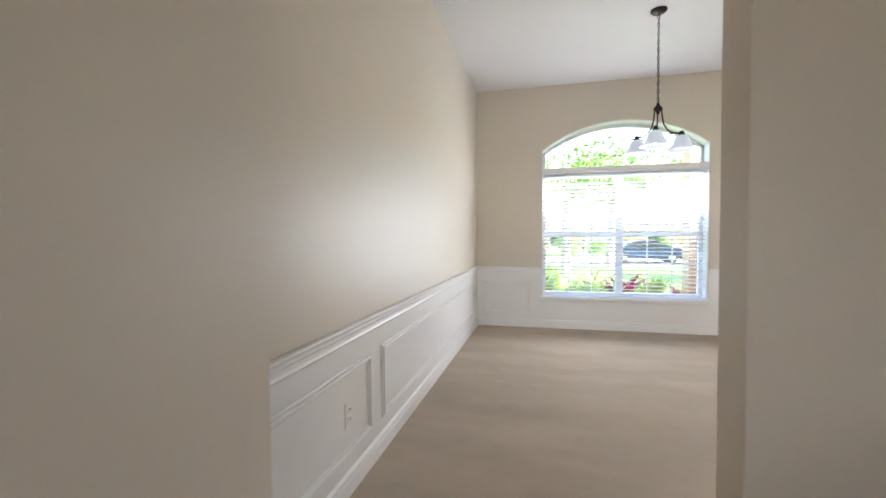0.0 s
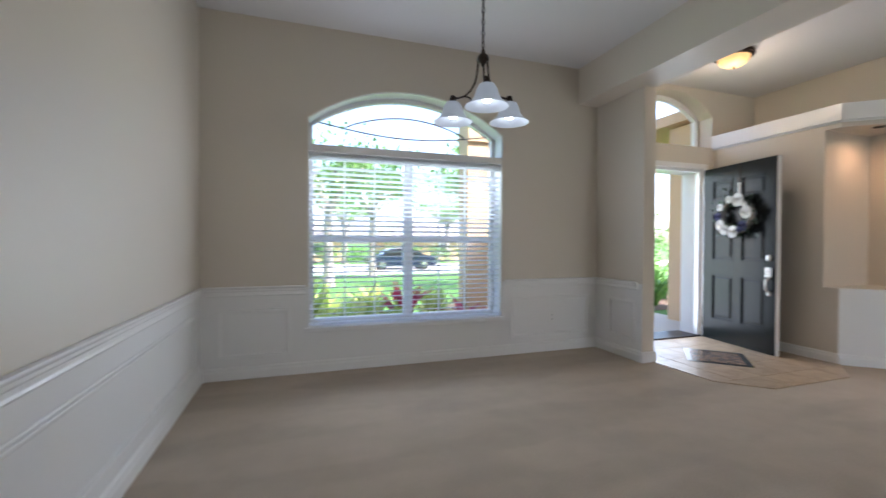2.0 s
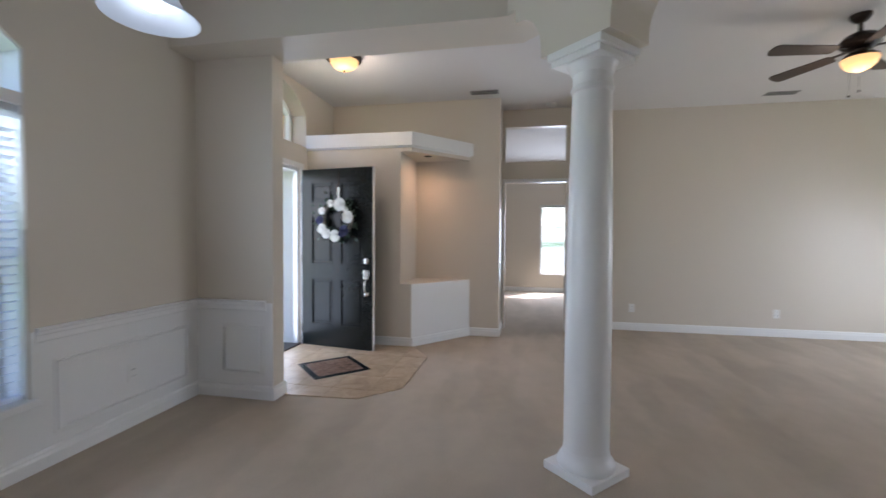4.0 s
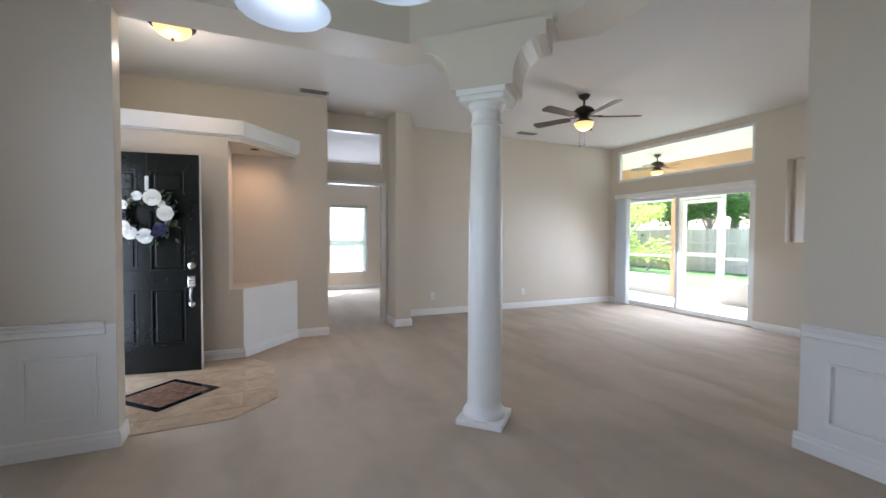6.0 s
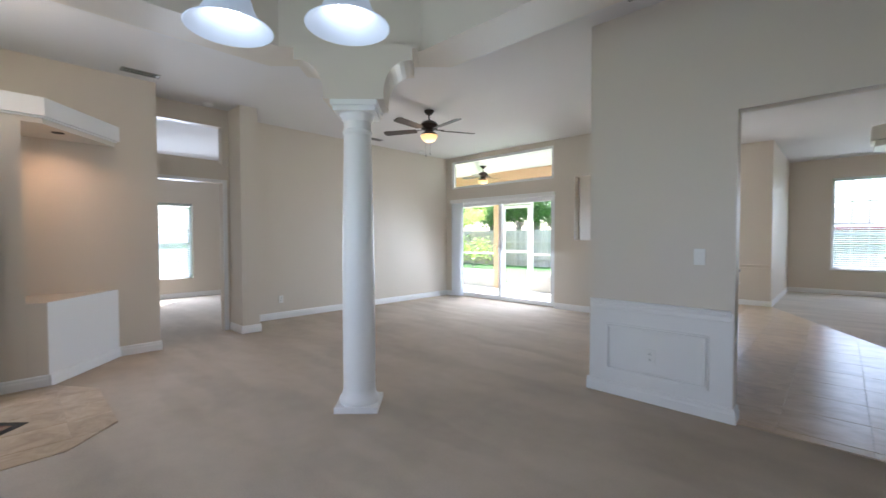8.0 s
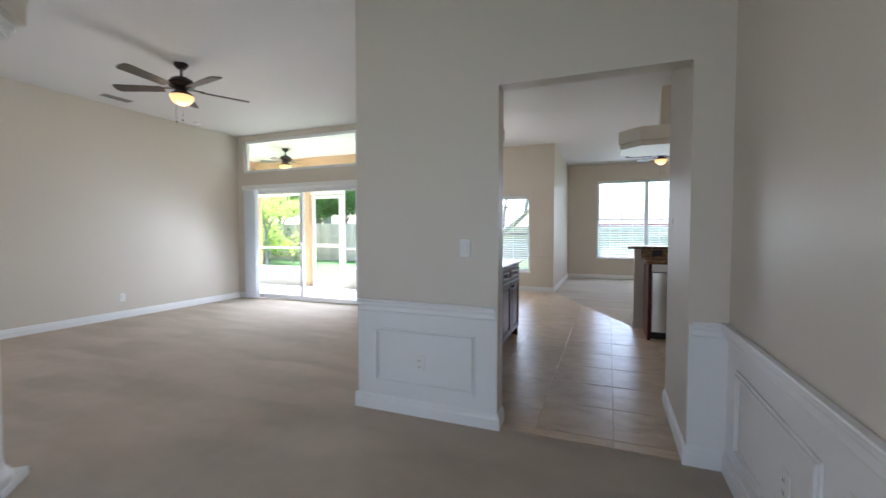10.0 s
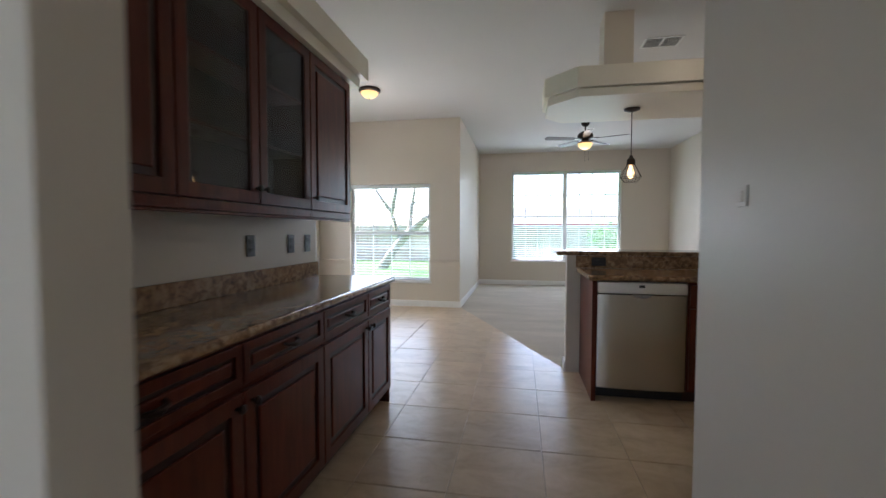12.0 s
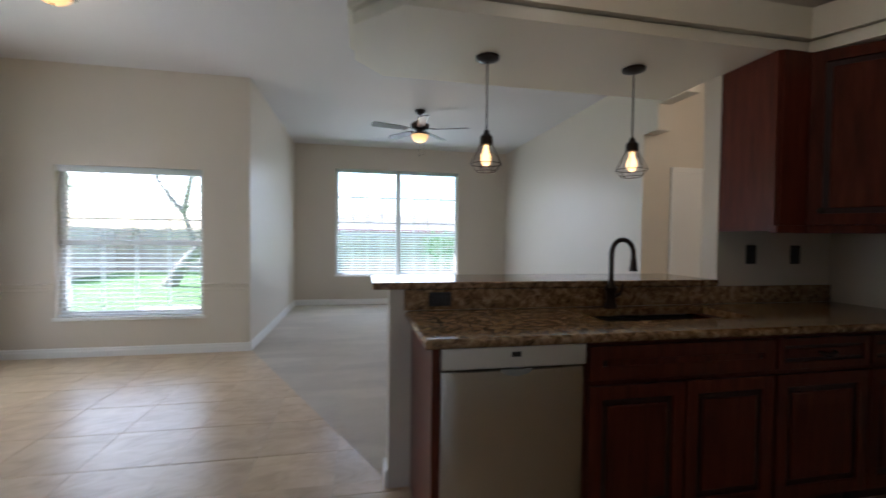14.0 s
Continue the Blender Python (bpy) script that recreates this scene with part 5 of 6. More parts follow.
t = thing("faucet", "oil-rubbed bronze gooseneck kitchen faucet with a pull-down head", "faucet", (-1.64, -1.785, 0.925), 62)
part("base", lathe(bmesh.new(), [(0, 0), (0.034, 0), (0.034, 0.012), (0.025, 0.03), (0.026, 0.09), (0.034, 0.10), (0.034, 0.112), (0.018, 0.13), (0.016, 0.16), (0, 0.16)], 20), BRONZE, t, smooth=True)
pts = [(0, 0, 0.15), (0, 0, 0.30)] + [(0, 0.055 - 0.055 * math.cos(a), 0.30 + 0.075 * math.sin(a)) for a in [math.pi * i / 10 for i in range(1, 11)]] + [(0, 0.111, 0.27)]
sp = part("spout", tube(bmesh.new(), pts, 0.013, 12), BRONZE, t, smooth=True)
part("spray_head", lathe(bmesh.new(), [(0, 0.275), (0.015, 0.275), (0.017, 0.25), (0.021, 0.215), (0.022, 0.205), (0, 0.203)], 16, (0, 0.111, 0)), BRONZE, t, smooth=True)
part("lever", tube(bmesh.new(), [(-0.01, 0.017, 0.06), (-0.03, 0.052, 0.075), (-0.036, 0.065, 0.13)], [0.012, 0.009, 0.006], 10), BRONZE, t, smooth=True)
plate(-0.69, -1.826, 0.982, (0, 1), dark=True, label="black wall outlet lying in the granite backsplash", flat=True)

t = thing("end_panel", "cherry end panel of the sink peninsula", "panel")
part("board", boxes((-0.577, -0.545, -1.84, -1.222, 0.0, 0.885), bevel=0.002), CHERRY, t)


def dishwasher():
    t = thing("dishwasher", "stainless steel built-in dishwasher with a pocket handle", "dishwasher")
    x0, x1 = -1.192, -0.581
    part("tub", boxes((x0, x1, -1.82, FYB - 0.02, 0.10, 0.884)), BLACK_PLASTIC, t)
    part("toe_plate", boxes((x0, x1, FYB - 0.08, FYB - 0.065, 0.0, 0.10)), BLACK_PLASTIC, t)
    bm = bmesh.new()
    us = [-1 + i / 12 for i in range(25)]
    half = (x1 - x0) / 2 - 0.004
    prism(bm, [(x1 - 0.004, FYB - 0.02), (x0 + 0.004, FYB - 0.02)] + [((x0 + x1) / 2 + u * half, FYB + 0.002 + 0.018 * (1 - u ** 4)) for u in us], 0.098, 0.785)
    part("door_skin", ease(bm, 0.003), STAINLESS, t, "gently bowed stainless door")
    part("control_strip", boxes((x0 + 0.004, x1 - 0.004, FYB - 0.02, FYB + 0.018, 0.791, 0.877), bevel=0.006), PALE_STEEL, t, "pale stainless control strip")
    bm = bmesh.new()
    xm = (x0 + x1) / 2
    prism(bm, [(xm - 0.065, 0.788)] + [(xm + 0.065 * math.cos(a), 0.788 - 0.026 * math.sin(a)) for a in [math.pi - math.pi * i / 12 for i in range(1, 12)]] + [(xm + 0.065, 0.788)], FYB + 0.012, FYB + 0.024, "y")
    part("pocket_handle", bm, VENT_GREY, t, "recessed grey pocket handle")
    part("badge", boxes((xm - 0.019, xm + 0.019, FYB + 0.018, FYB + 0.020, 0.836, 0.856)), BLACK_PLASTIC, t)


dishwasher()
t = thing("sink_cabinet", "dark cherry sink base cabinet with raised-panel doors", "cabinet")
part("carcass", boxes((-2.13, -1.196, -1.80, FYB - 0.0, 0.10, 0.65)), CHERRY, t)
part("face_frame", boxes((-2.13, -1.196, FYB - 0.02, FYB - 0.0005, 0.65, 0.886)), CHERRY, t)
part("toe_kick", boxes((-2.13, -1.192, -1.80, FYB - 0.07, 0.0, 0.10)), CHERRY_DARK, t)
cab_front(t, "false_drawer", "x", FYB, 1, -2.12, -1.20, 0.715, 0.865)
cab_front(t, "door", "x", FYB, 1, -1.66, -1.20, 0.115, 0.70)
cab_front(t, "door", "x", FYB, 1, -2.12, -1.66, 0.115, 0.70)
for x0, x1 in ((-2.67, -2.135), (-3.215, -2.675)):
    t = thing("base_cabinet", "dark cherry base cabinet beside the sink cabinet", "cabinet", group="cherry base cabinets")
    part("carcass", boxes((x0, x1, -1.80, FYB, 0.10, 0.886)), CHERRY, t)
    part("toe_kick", boxes((x0, x1, -1.80, FYB - 0.07, 0.0, 0.10)), CHERRY_DARK, t)
    cab_front(t, "drawer", "x", FYB, 1, x0, x1, 0.715, 0.865, drawer=True)
    cab_front(t, "door", "x", FYB, 1, x0, x1, 0.115, 0.70)
UZ0, UZ1 = 1.385, 2.284
t = thing("wall_cabinet", "narrow cherry wall cabinet with a plain side panel", "cabinet", group="cherry wall cabinets")
part("carcass", boxes((-2.575, -2.40, -1.843, -1.51, UZ0, UZ1)), CHERRY, t)
part("side_panel", boxes((-2.40, -2.383, -1.843, -1.505, UZ0 - 0.03, UZ1)), CHERRY, t, "plain cherry side panel")
part("face_board", boxes((-2.575, -2.40, -1.51, -1.492, UZ0, UZ1), bevel=0.002), CHERRY, t)
part("light_rail", boxes((-2.575, -2.38, -1.53, -1.485, UZ0 - 0.04, UZ0), bevel=0.003), CHERRY, t)
t = thing("wall_cabinet", "cherry diagonal corner wall cabinet with a raised-panel door", "cabinet", group="cherry wall cabinets")
bm = bmesh.new()
prism(bm, [(-2.577, -1.843), (-2.577, -1.51), (-2.89, -1.197), (-3.218, -1.197), (-3.218, -1.843)], UZ0, UZ1)
part("carcass", bm, CHERRY, t)
d = cab_front(t, "door", "x", 0.0, 1, -0.215, 0.215, UZ0, UZ1, knob=(0.16, UZ0 + 0.075))
d.matrix_world = pose(-2.733, -1.353, 0, 0, 0, -45)
bm = boxes((-0.22, 0.22, -0.02, 0.02, UZ0 - 0.04, UZ0), bevel=0.003)
part("light_rail", bm, CHERRY, t).matrix_world = pose(-2.733, -1.353, 0, 0, 0, -45)
for y0, y1 in ((-1.195, -0.58), (-0.58, 0.03), (0.03, 0.64)):
    t = thing("wall_cabinet", "cherry wall cabinet with a raised-panel door under the soffit", "cabinet", group="cherry wall cabinets")
    part("carcass", boxes((-3.218, -2.90, y0, y1, UZ0, UZ1)), CHERRY, t)
    part("light_rail", boxes((-2.94, -2.89, y0, y1, UZ0 - 0.04, UZ0), bevel=0.003), CHERRY, t)
    cab_front(t, "door", "y", -2.90, 1, y0, y1, UZ0, UZ1, knob=(y0 + 0.04, 1.45))
# hall beyond the family room
bm = boxes((-3.37, -3.22, -3.6495, -3.44, 2.42, H), (-3.37, -3.22, -3.4395, -3.08, 2.68, H))
tagged(part("wall_hall", bm, WALL), "cream painted stepped header at the hall opening", "wall", kind="structure")
t = thing("hall_door", "white painted interior door in the hall", "door", (-3.99, -3.648, 0))
part("leaf", boxes((-0.38, 0.38, 0.0, 0.02, 0.01, 2.03), bevel=0.003), TRIM, t)
part("casing", boxes((-0.44, -0.381, 0.0, 0.028, 0.0, 2.09), (0.381, 0.44, 0.0, 0.028, 0.0, 2.09), (-0.381, 0.381, 0.0, 0.028, 2.031, 2.09), bevel=0.003), TRIM, t, "white door casing")
bm = lathe(bmesh.new(), [(0, 0.0), (0.02, 0.0), (0.028, 0.02), (0.02, 0.045), (0, 0.05)], 14)
bmesh.ops.rotate(bm, verts=bm.verts, matrix=Matrix.Rotation(radians(-90), 3, "X"))
bmesh.ops.translate(bm, verts=bm.verts, vec=(-0.32, 0.02, 0.95))
part("knob", bm, NICKEL, t)
tagged(part("wall_close", boxes((-4.449, -3.372, 0.645, 0.8, 0, H)), WALL), "cream painted hall end wall", "wall", kind="structure")


# ---- outdoors ----
def ground_z(y):
    """The lawn falls gently from the house to the street."""
    return -0.12 if y < 6.3 else -0.12 - 0.0245 * (min(y, 40) - 6.3)


bm = bmesh.new()
xs = [-600, -60, -30, -12, 0, 12, 30, 60, 600]
ys = [-600, -60, -30, -17, -8, 6.3, 12, 20, 30, 40, 60, 600]
grid = [[bm.verts.new((x, y, ground_z(y))) for x in xs] for y in ys]
for j in range(len(ys) - 1):
    for i in range(len(xs) - 1):
        bm.faces.new((grid[j][i], grid[j][i + 1], grid[j + 1][i + 1], grid[j + 1][i]))
tagged(part("ground", bm, GRASS), "bright green mown lawn", "lawn", kind="structure")
bm = bmesh.new()
prism(bm, [(-80, 28.6), (80, 28.6), (80, 36), (-80, 36)], -0.9, -0.64)
tagged(part("road", bm, ROAD), "pale sunlit street", "road", kind="structure")
bm = bmesh.new()
prism(bm, [(11.5, 9.0), (16.0, 9.0), (16.0, 28.6), (11.5, 28.6)], -0.8, -0.62)
prism(bm, [(-30, 24.5), (11.5, 24.5), (11.5, 26.0), (-30, 26.0)], -0.8, -0.555)
tagged(part("pavement", bm, CONCRETE), "pale concrete drive and footpath", "pavement", kind="structure")
tagged(part("porch_floor", boxes((2.4, 5.72, 6.28, 8.6, -0.3, -0.015)), CONCRETE), "pale concrete entry porch slab", "porch", kind="structure")
tagged(part("planting_bed", boxes((-4.5, 2.4, 6.3, 8.3, -0.3, -0.10), (2.4, 9.2, 8.6, 10.6, -0.4, -0.17)), MULCH), "dark mulch planting bed by the house", "planting bed", kind="structure")
bm = boxes((5.45, 5.62, 6.31, 7.14, -0.2, 2.9), (2.35, 2.70, 7.75, 8.10, -0.2, 2.62), (5.24, 5.62, 7.72, 8.08, 0.27, 2.62), (2.35, 5.62, 7.72, 8.12, 2.62, 2.92), (2.25, 2.80, 7.65, 8.18, -0.2, 0.15))
tagged(part("porch", bm, STUCCO), "tan stucco entry porch with square posts", "porch", kind="structure")
# guessed wing, added out of view so its roof slab shades the porch
tagged(part("porch_shade_wing", boxes((5.30, 9.5, 6.28, 8.4, 2.925, 3.08), (5.63, 9.5, 6.95, 7.13, -0.2, 2.925)), STUCCO), "added tan stucco wing whose flat roof slab shades the porch", "roof", kind="structure")
tagged(part("facade", boxes((-6, XW - 0.16, 6.05, 6.27, -0.2, 3.0), (5.81, 10.6, 6.05, 6.27, -0.2, 3.0), (-6.3, 11.0, 6.05, 6.75, 3.18, 3.35)), STUCCO), "tan stucco front of the house with eaves", "facade", kind="structure")
tagged(part("post_base", boxes((5.20, 5.66, 7.68, 8.12, -0.2, 0.27), bevel=0.01), CREAM_TRIM), "pale square base of the porch post", "base", kind="structure")
t = thing("doormat", "small dark brown doormat on the porch", "doormat", (4.15, 6.75, -0.014), 8)
part("pile", boxes((-0.35, 0.35, -0.22, 0.22, 0.0, 0.014), bevel=0.004), MULCH, t)

# lanai
PATIO = material("pale_patio_concrete", (0.72, 0.70, 0.66), 0.8, var=0.05, scale=1.5, grain=80, bump=0.1)
tagged(part("lanai_floor", boxes((3.5, 8.2, -4.1, YB - 0.15, -0.2, -0.02)), PATIO), "pale concrete patio floor", "patio", kind="structure")
tagged(part("lanai_ceiling", boxes((3.5, 8.2, -4.1, YB - 0.15, 2.98, 3.10)), CEILING), "white patio ceiling", "ceiling", kind="structure")
bm = boxes((3.5, 8.2, -4.05, -3.85, 2.66, 2.98), (6.42, 6.60, -4.05, -3.87, -0.2, 2.66), (8.02, 8.2, -4.05, -3.87, -0.2, 2.66), (8.02, 8.2, -3.85, YB - 0.15, 2.66, 2.98))
tagged(part("lanai_beam", bm, STUCCO), "tan stucco patio beam and posts", "beam", kind="structure")
tagged(part("knee_wall", boxes((3.5, 5.52, -4.02, -3.88, -0.2, 0.42), (6.60, 8.02, -4.02, -3.88, -0.2, 0.42)), CONCRETE), "low pale patio knee wall", "wall", kind="structure")


def screen_frame():
    t = thing("patio_screen", "white aluminium patio screen with a screen door", "screen")
    for x0, x1, z0, z1 in ((3.5, 3.55, 0.42, 2.66), (5.47, 5.52, 0.0, 2.66), (5.55, 5.62, 0.0, 2.1), (6.30, 6.37, 0.0, 2.1), (5.52, 6.42, 2.12, 2.19), (5.62, 6.30, 2.03, 2.10), (5.62, 6.30, 0.9, 0.97), (5.62, 6.30, 0.0, 0.12), (3.55, 5.47, 0.85, 0.89), (6.60, 8.02, 0.85, 0.89), (6.60, 8.02, 2.12, 2.17)):
        part("bar", boxes((x0, x1, -3.975, -3.935, z0, z1), bevel=0.004), FRAME, t)


screen_frame()


def fence(x0, y0, x1, y1, n, h=1.5):
    rnd = random.Random(int(x0 * 7 + y1))
    t = thing("fence", "weathered wooden privacy fence around the back lawn", "fence", (x0, y0, -0.12), math.degrees(math.atan2(y1 - y0, x1 - x0)))
    L = math.hypot(x1 - x0, y1 - y0)
    w = L / n
    meshes = []
    for k in range(4):
        bm = bmesh.new()
        hh = h + rnd.uniform(-0.02, 0.02)
        prism(bm, [(-w / 2 + 0.004, 0.02), (w / 2 - 0.004, 0.02), (w / 2 - 0.004, hh - 0.04), (w / 2 - 0.03, hh), (-w / 2 + 0.03, hh), (-w / 2 + 0.004, hh - 0.04)], -0.01, 0.01, "y")
        me = bpy.data.meshes.new("board")
        bmesh.ops.recalc_face_normals(bm, faces=bm.faces)
        bm.to_mesh(me)
        bm.free()
        me.materials.append(WOOD_FENCE)
        meshes.append(me)
    for i in range(n):
        ob = new("board", meshes[i % 4])
        ob.parent = t
        ob.matrix_local = pose((i + 0.5) * w, 0.004 * (i % 2), 0, 0, rnd.uniform(-0.4, 0.4), 0)
    for z in (0.35, 1.2):
        part("rail", boxes((0, L, 0.015, 0.055, z - 0.045, z + 0.045)), WOOD_FENCE, t)


fence(-12, -17, 8.5, -17, 130, 1.65)
fence(8.5, -17, 8.5, -12.5, 28, 1.65)
fence(8.5, -12.5, 18, -12.5, 60, 1.8)
fence(18, -12.5, 18, 2, 90, 1.8)


def leaf_cloud(bm, rnd, c, rad, n, size, squash=0.8):
    for _ in range(n):
        while True:
            p = Vector((rnd.uniform(-1, 1), rnd.uniform(-1, 1), rnd.uniform(-1, 1)))
            if 0.15 < p.length < 1:
                break
        p = Vector(c) + Vector((p.x * rad, p.y * rad, p.z * rad * squash))
        d = Vector((rnd.gauss(0, 1), rnd.gauss(0, 1), rnd.gauss(0, 0.7))).normalized()
        s = d.orthogonal().normalized()
        s.rotate(Matrix.Rotation(rnd.uniform(0, 6.28), 3, d))
        l = size * rnd.uniform(0.6, 1.3)
        v = [bm.verts.new(q) for q in (p, p + d * l * 0.5 + s * l * 0.28, p + d * l, p + d * l * 0.5 - s * l * 0.28)]
        bm.faces.new(v)


def tree(x, y, h, r, seed, crown=1.0, lean=0.0, leaf=None, label="broad green street tree with a grey trunk"):
    rnd = random.Random(seed)
    z = ground_z(y) - 0.1
    t = thing("tree", label, "tree", (x, y, z), rnd.uniform(0, 360))
    bm = bmesh.new()
    th = h * 0.45
    top = Vector((lean * th, 0, th))
    tube(bm, [(0, 0, 0), (lean * th * 0.3 + rnd.uniform(-0.05, 0.05), 0, th * 0.35), (lean * th * 0.65, rnd.uniform(-0.1, 0.1), th * 0.7), top], [r * 1.35, r, r * 0.85, r * 0.7], 10)
    tips = []
    for i in range(7):
        a = 2 * math.pi * i / 7 + rnd.uniform(-0.3, 0.3)
        l = h * rnd.uniform(0.28, 0.42)
        e = rnd.uniform(0.5, 1.1)
        p1 = top + Vector((math.cos(a) * l * 0.45 * math.cos(e), math.sin(a) * l * 0.45 * math.cos(e), l * 0.5 * math.sin(e)))
        p2 = top + Vector((math.cos(a) * l * math.cos(e * 0.8), math.sin(a) * l * math.cos(e * 0.8), l * math.sin(e)))
        tube(bm, [top - Vector((0, 0, th * 0.12 * (i % 3))), p1, p2], [r * 0.5, r * 0.3, r * 0.1], 7)
        tips += [p1, p2]
        for k in range(2):
            b = a + rnd.uniform(-0.8, 0.8)
            p3 = p1 + Vector((math.cos(b) * l * 0.4, math.sin(b) * l * 0.4, l * rnd.uniform(0.1, 0.4)))
            tube(bm, [p1, p3], [r * 0.22, r * 0.06], 6)
            tips.append(p3)
    part("trunk", bm, BARK, t, "grey bark trunk and limbs", smooth=True)
    if crown:
        bm = bmesh.new()
        for p in tips:
            leaf_cloud(bm, rnd, p, h * rnd.uniform(0.11, 0.17), int(70 * crown), 0.17 * h / 6, 0.7)
        part("crown", bm, leaf or LEAF, t, "loose crown of green leaves")


for i, (x, y, h, r) in enumerate(((-3.5, 19, 7, 0.16), (0.95, 17, 6.5, 0.17), (3.4, 23, 7.5, 0.17), (6.5, 15, 6.5, 0.13), (10, 24, 8, 0.2), (-9, 26, 8, 0.2), (4.0, 44, 9, 0.25), (15, 45, 9, 0.25), (-4, 46, 9, 0.25), (24, 42, 9, 0.25), (-14, 44, 9, 0.25))):
    tree(x, y, h, r, 10 + i, 1.1)
for i, (x, y, h, r) in enumerate(((19, -21, 9, 0.25), (22, -10, 8, 0.25), (21, -24, 9, 0.25), (-9, -21, 7, 0.2), (13, -16.5, 8, 0.22), (16.5, -17, 9, 0.24))):
    tree(x, y, h, r, 40 + i, 1.3, label="leafy green backyard tree")
for i, (x, y, h, r) in enumerate(((11.0, -15.2, 4.6, 0.10), (13.2, -15.0, 5.0, 0.11), (15.4, -15.6, 4.5, 0.10), (17.6, -14.9, 5.0, 0.11), (19.8, -13.6, 4.8, 0.11), (20.5, -16.5, 5.2, 0.12))):
    tree(x, y, h, r, 70 + i, 3.2, label="dense leafy green tree behind the back fence")
tree(13.7, -9.9, 3.9, 0.07, 90, 2.0, leaf=LEAF_YELLOW, label="slender yellow-green tree on the back lawn")
# unseen overhangs, added to block the sun at the nook and family windows
tagged(part("eaves", boxes((-4.6, 3.49, YF - 1.05, YF - 0.151, 3.05, 3.2), (XF, 5.2, YK - 1.3, YK - 0.151, 3.05, 3.2), (3.51, 5.2, YK - 0.151, -4.101, 3.05, 3.2)), TRIM), "added white eaves that keep the sun off the back windows", "eaves", kind="structure")


def bare_tree(x, y):
    rnd = random.Random(60)
    t = thing("tree", "leaning backyard tree with nearly bare limbs", "tree", (x, y, -0.2))
    bm = bmesh.new()
    tube(bm, [(0, 0, 0), (-0.4, 0, 0.65), (-0.95, 0.05, 1.3), (-1.6, 0.1, 1.8), (-2.4, 0.2, 2.5)], [0.19, 0.16, 0.14, 0.10, 0.06], 10)
    part("trunk", bm, BARK, t, "grey leaning trunk", smooth=True)
    bm = bmesh.new()
    tips = []
    for pts in ([(-0.75, 0, 1.1), (-0.45, 0.1, 2.1), (0.1, 0.2, 2.9), (0.5, 0.2, 3.9)], [(-1.1, 0.05, 1.45), (-1.15, -0.1, 2.4), (-1.3, -0.2, 3.4), (-1.2, -0.2, 4.3)], [(-0.45, 0.1, 2.1), (-0.7, 0.3, 3.0), (-0.8, 0.4, 4.0)], [(-2.0, 0.15, 2.1), (-2.1, 0.0, 3.0), (-2.5, 0.1, 4.0)], [(-2.4, 0.2, 2.5), (-3.1, 0.3, 2.9), (-3.8, 0.3, 3.5)]):
        tube(bm, pts, [0.085, 0.06, 0.04, 0.02][:len(pts)], 7)
        for p in pts[1:]:
            for k in range(4):
                q = Vector(p) + Vector((rnd.uniform(-0.9, 0.9), rnd.uniform(-0.5, 0.5), rnd.uniform(0.1, 0.9)))
                tube(bm, [p, (Vector(p) + q) / 2 + Vector((0, 0, 0.06)), q], [0.022, 0.015, 0.006], 5)
                tips.append(q)
    part("limbs", bm, BARK, t)
    bm = bmesh.new()
    for q in tips:
        leaf_cloud(bm, rnd, q, 0.35, 5, 0.09)
    part("crown", bm, LEAF, t, "few scattered leaves")


bare_tree(4.95, -12.5)



def shrub(x, y, rad, seed, mat=None, label="rounded leafy green garden shrub", n=420, size=0.09, group=""):
    rnd = random.Random(seed)
    t = thing("shrub", label, "shrub", (x, y, ground_z(y)), group=group)
    bm = bmesh.new()
    for i in range(5):
        a = rnd.uniform(0, 6.28)
        tube(bm, [(0, 0, -0.05), (math.cos(a) * rad * 0.5, math.sin(a) * rad * 0.5, rad * 0.9)], [0.02, 0.008], 5)
    part("stems", bm, BARK, t)
    bm = bmesh.new()
    for i in range(6):
        leaf_cloud(bm, rnd, (rnd.uniform(-0.5, 0.5) * rad, rnd.uniform(-0.5, 0.5) * rad, rad * rnd.uniform(0.5, 1.1)), rad * 0.6, n // 6, size)
    part("crown", bm, mat or LEAF, t)


shrub(9.6, 12.5, 1.2, 134, LEAF, "rounded green garden shrub beyond the porch", 600, 0.13)
shrub(8.2, 10.9, 1.0, 135, LEAF, "tall leafy green shrub by the porch", 700, 0.13)
shrub(10.6, 13.6, 1.7, 136, LEAF, "large green garden shrub by the drive", 1100, 0.16)
for i in range(16):
    shrub(-16 + i * 2.6, 40.5, 1.3, 100 + i, None, "clipped green hedge shrub across the street", 500, 0.22, "hedge across the street")
shrub(12.9, -10.6, 0.95, 130, LEAF_YELLOW, "yellow-green shrub on the back lawn", 500, 0.15)
shrub(14.4, -10.4, 1.5, 132, LEAF_YELLOW, "tall yellow-green shrub on the back lawn", 900, 0.2)
shrub(15.9, -11.0, 1.7, 133, LEAF, "tall leafy green shrub by the fence", 900, 0.2)
shrub(-3.6, -14.5, 1.3, 131, LEAF, "green backyard shrub by the fence", 500, 0.15)


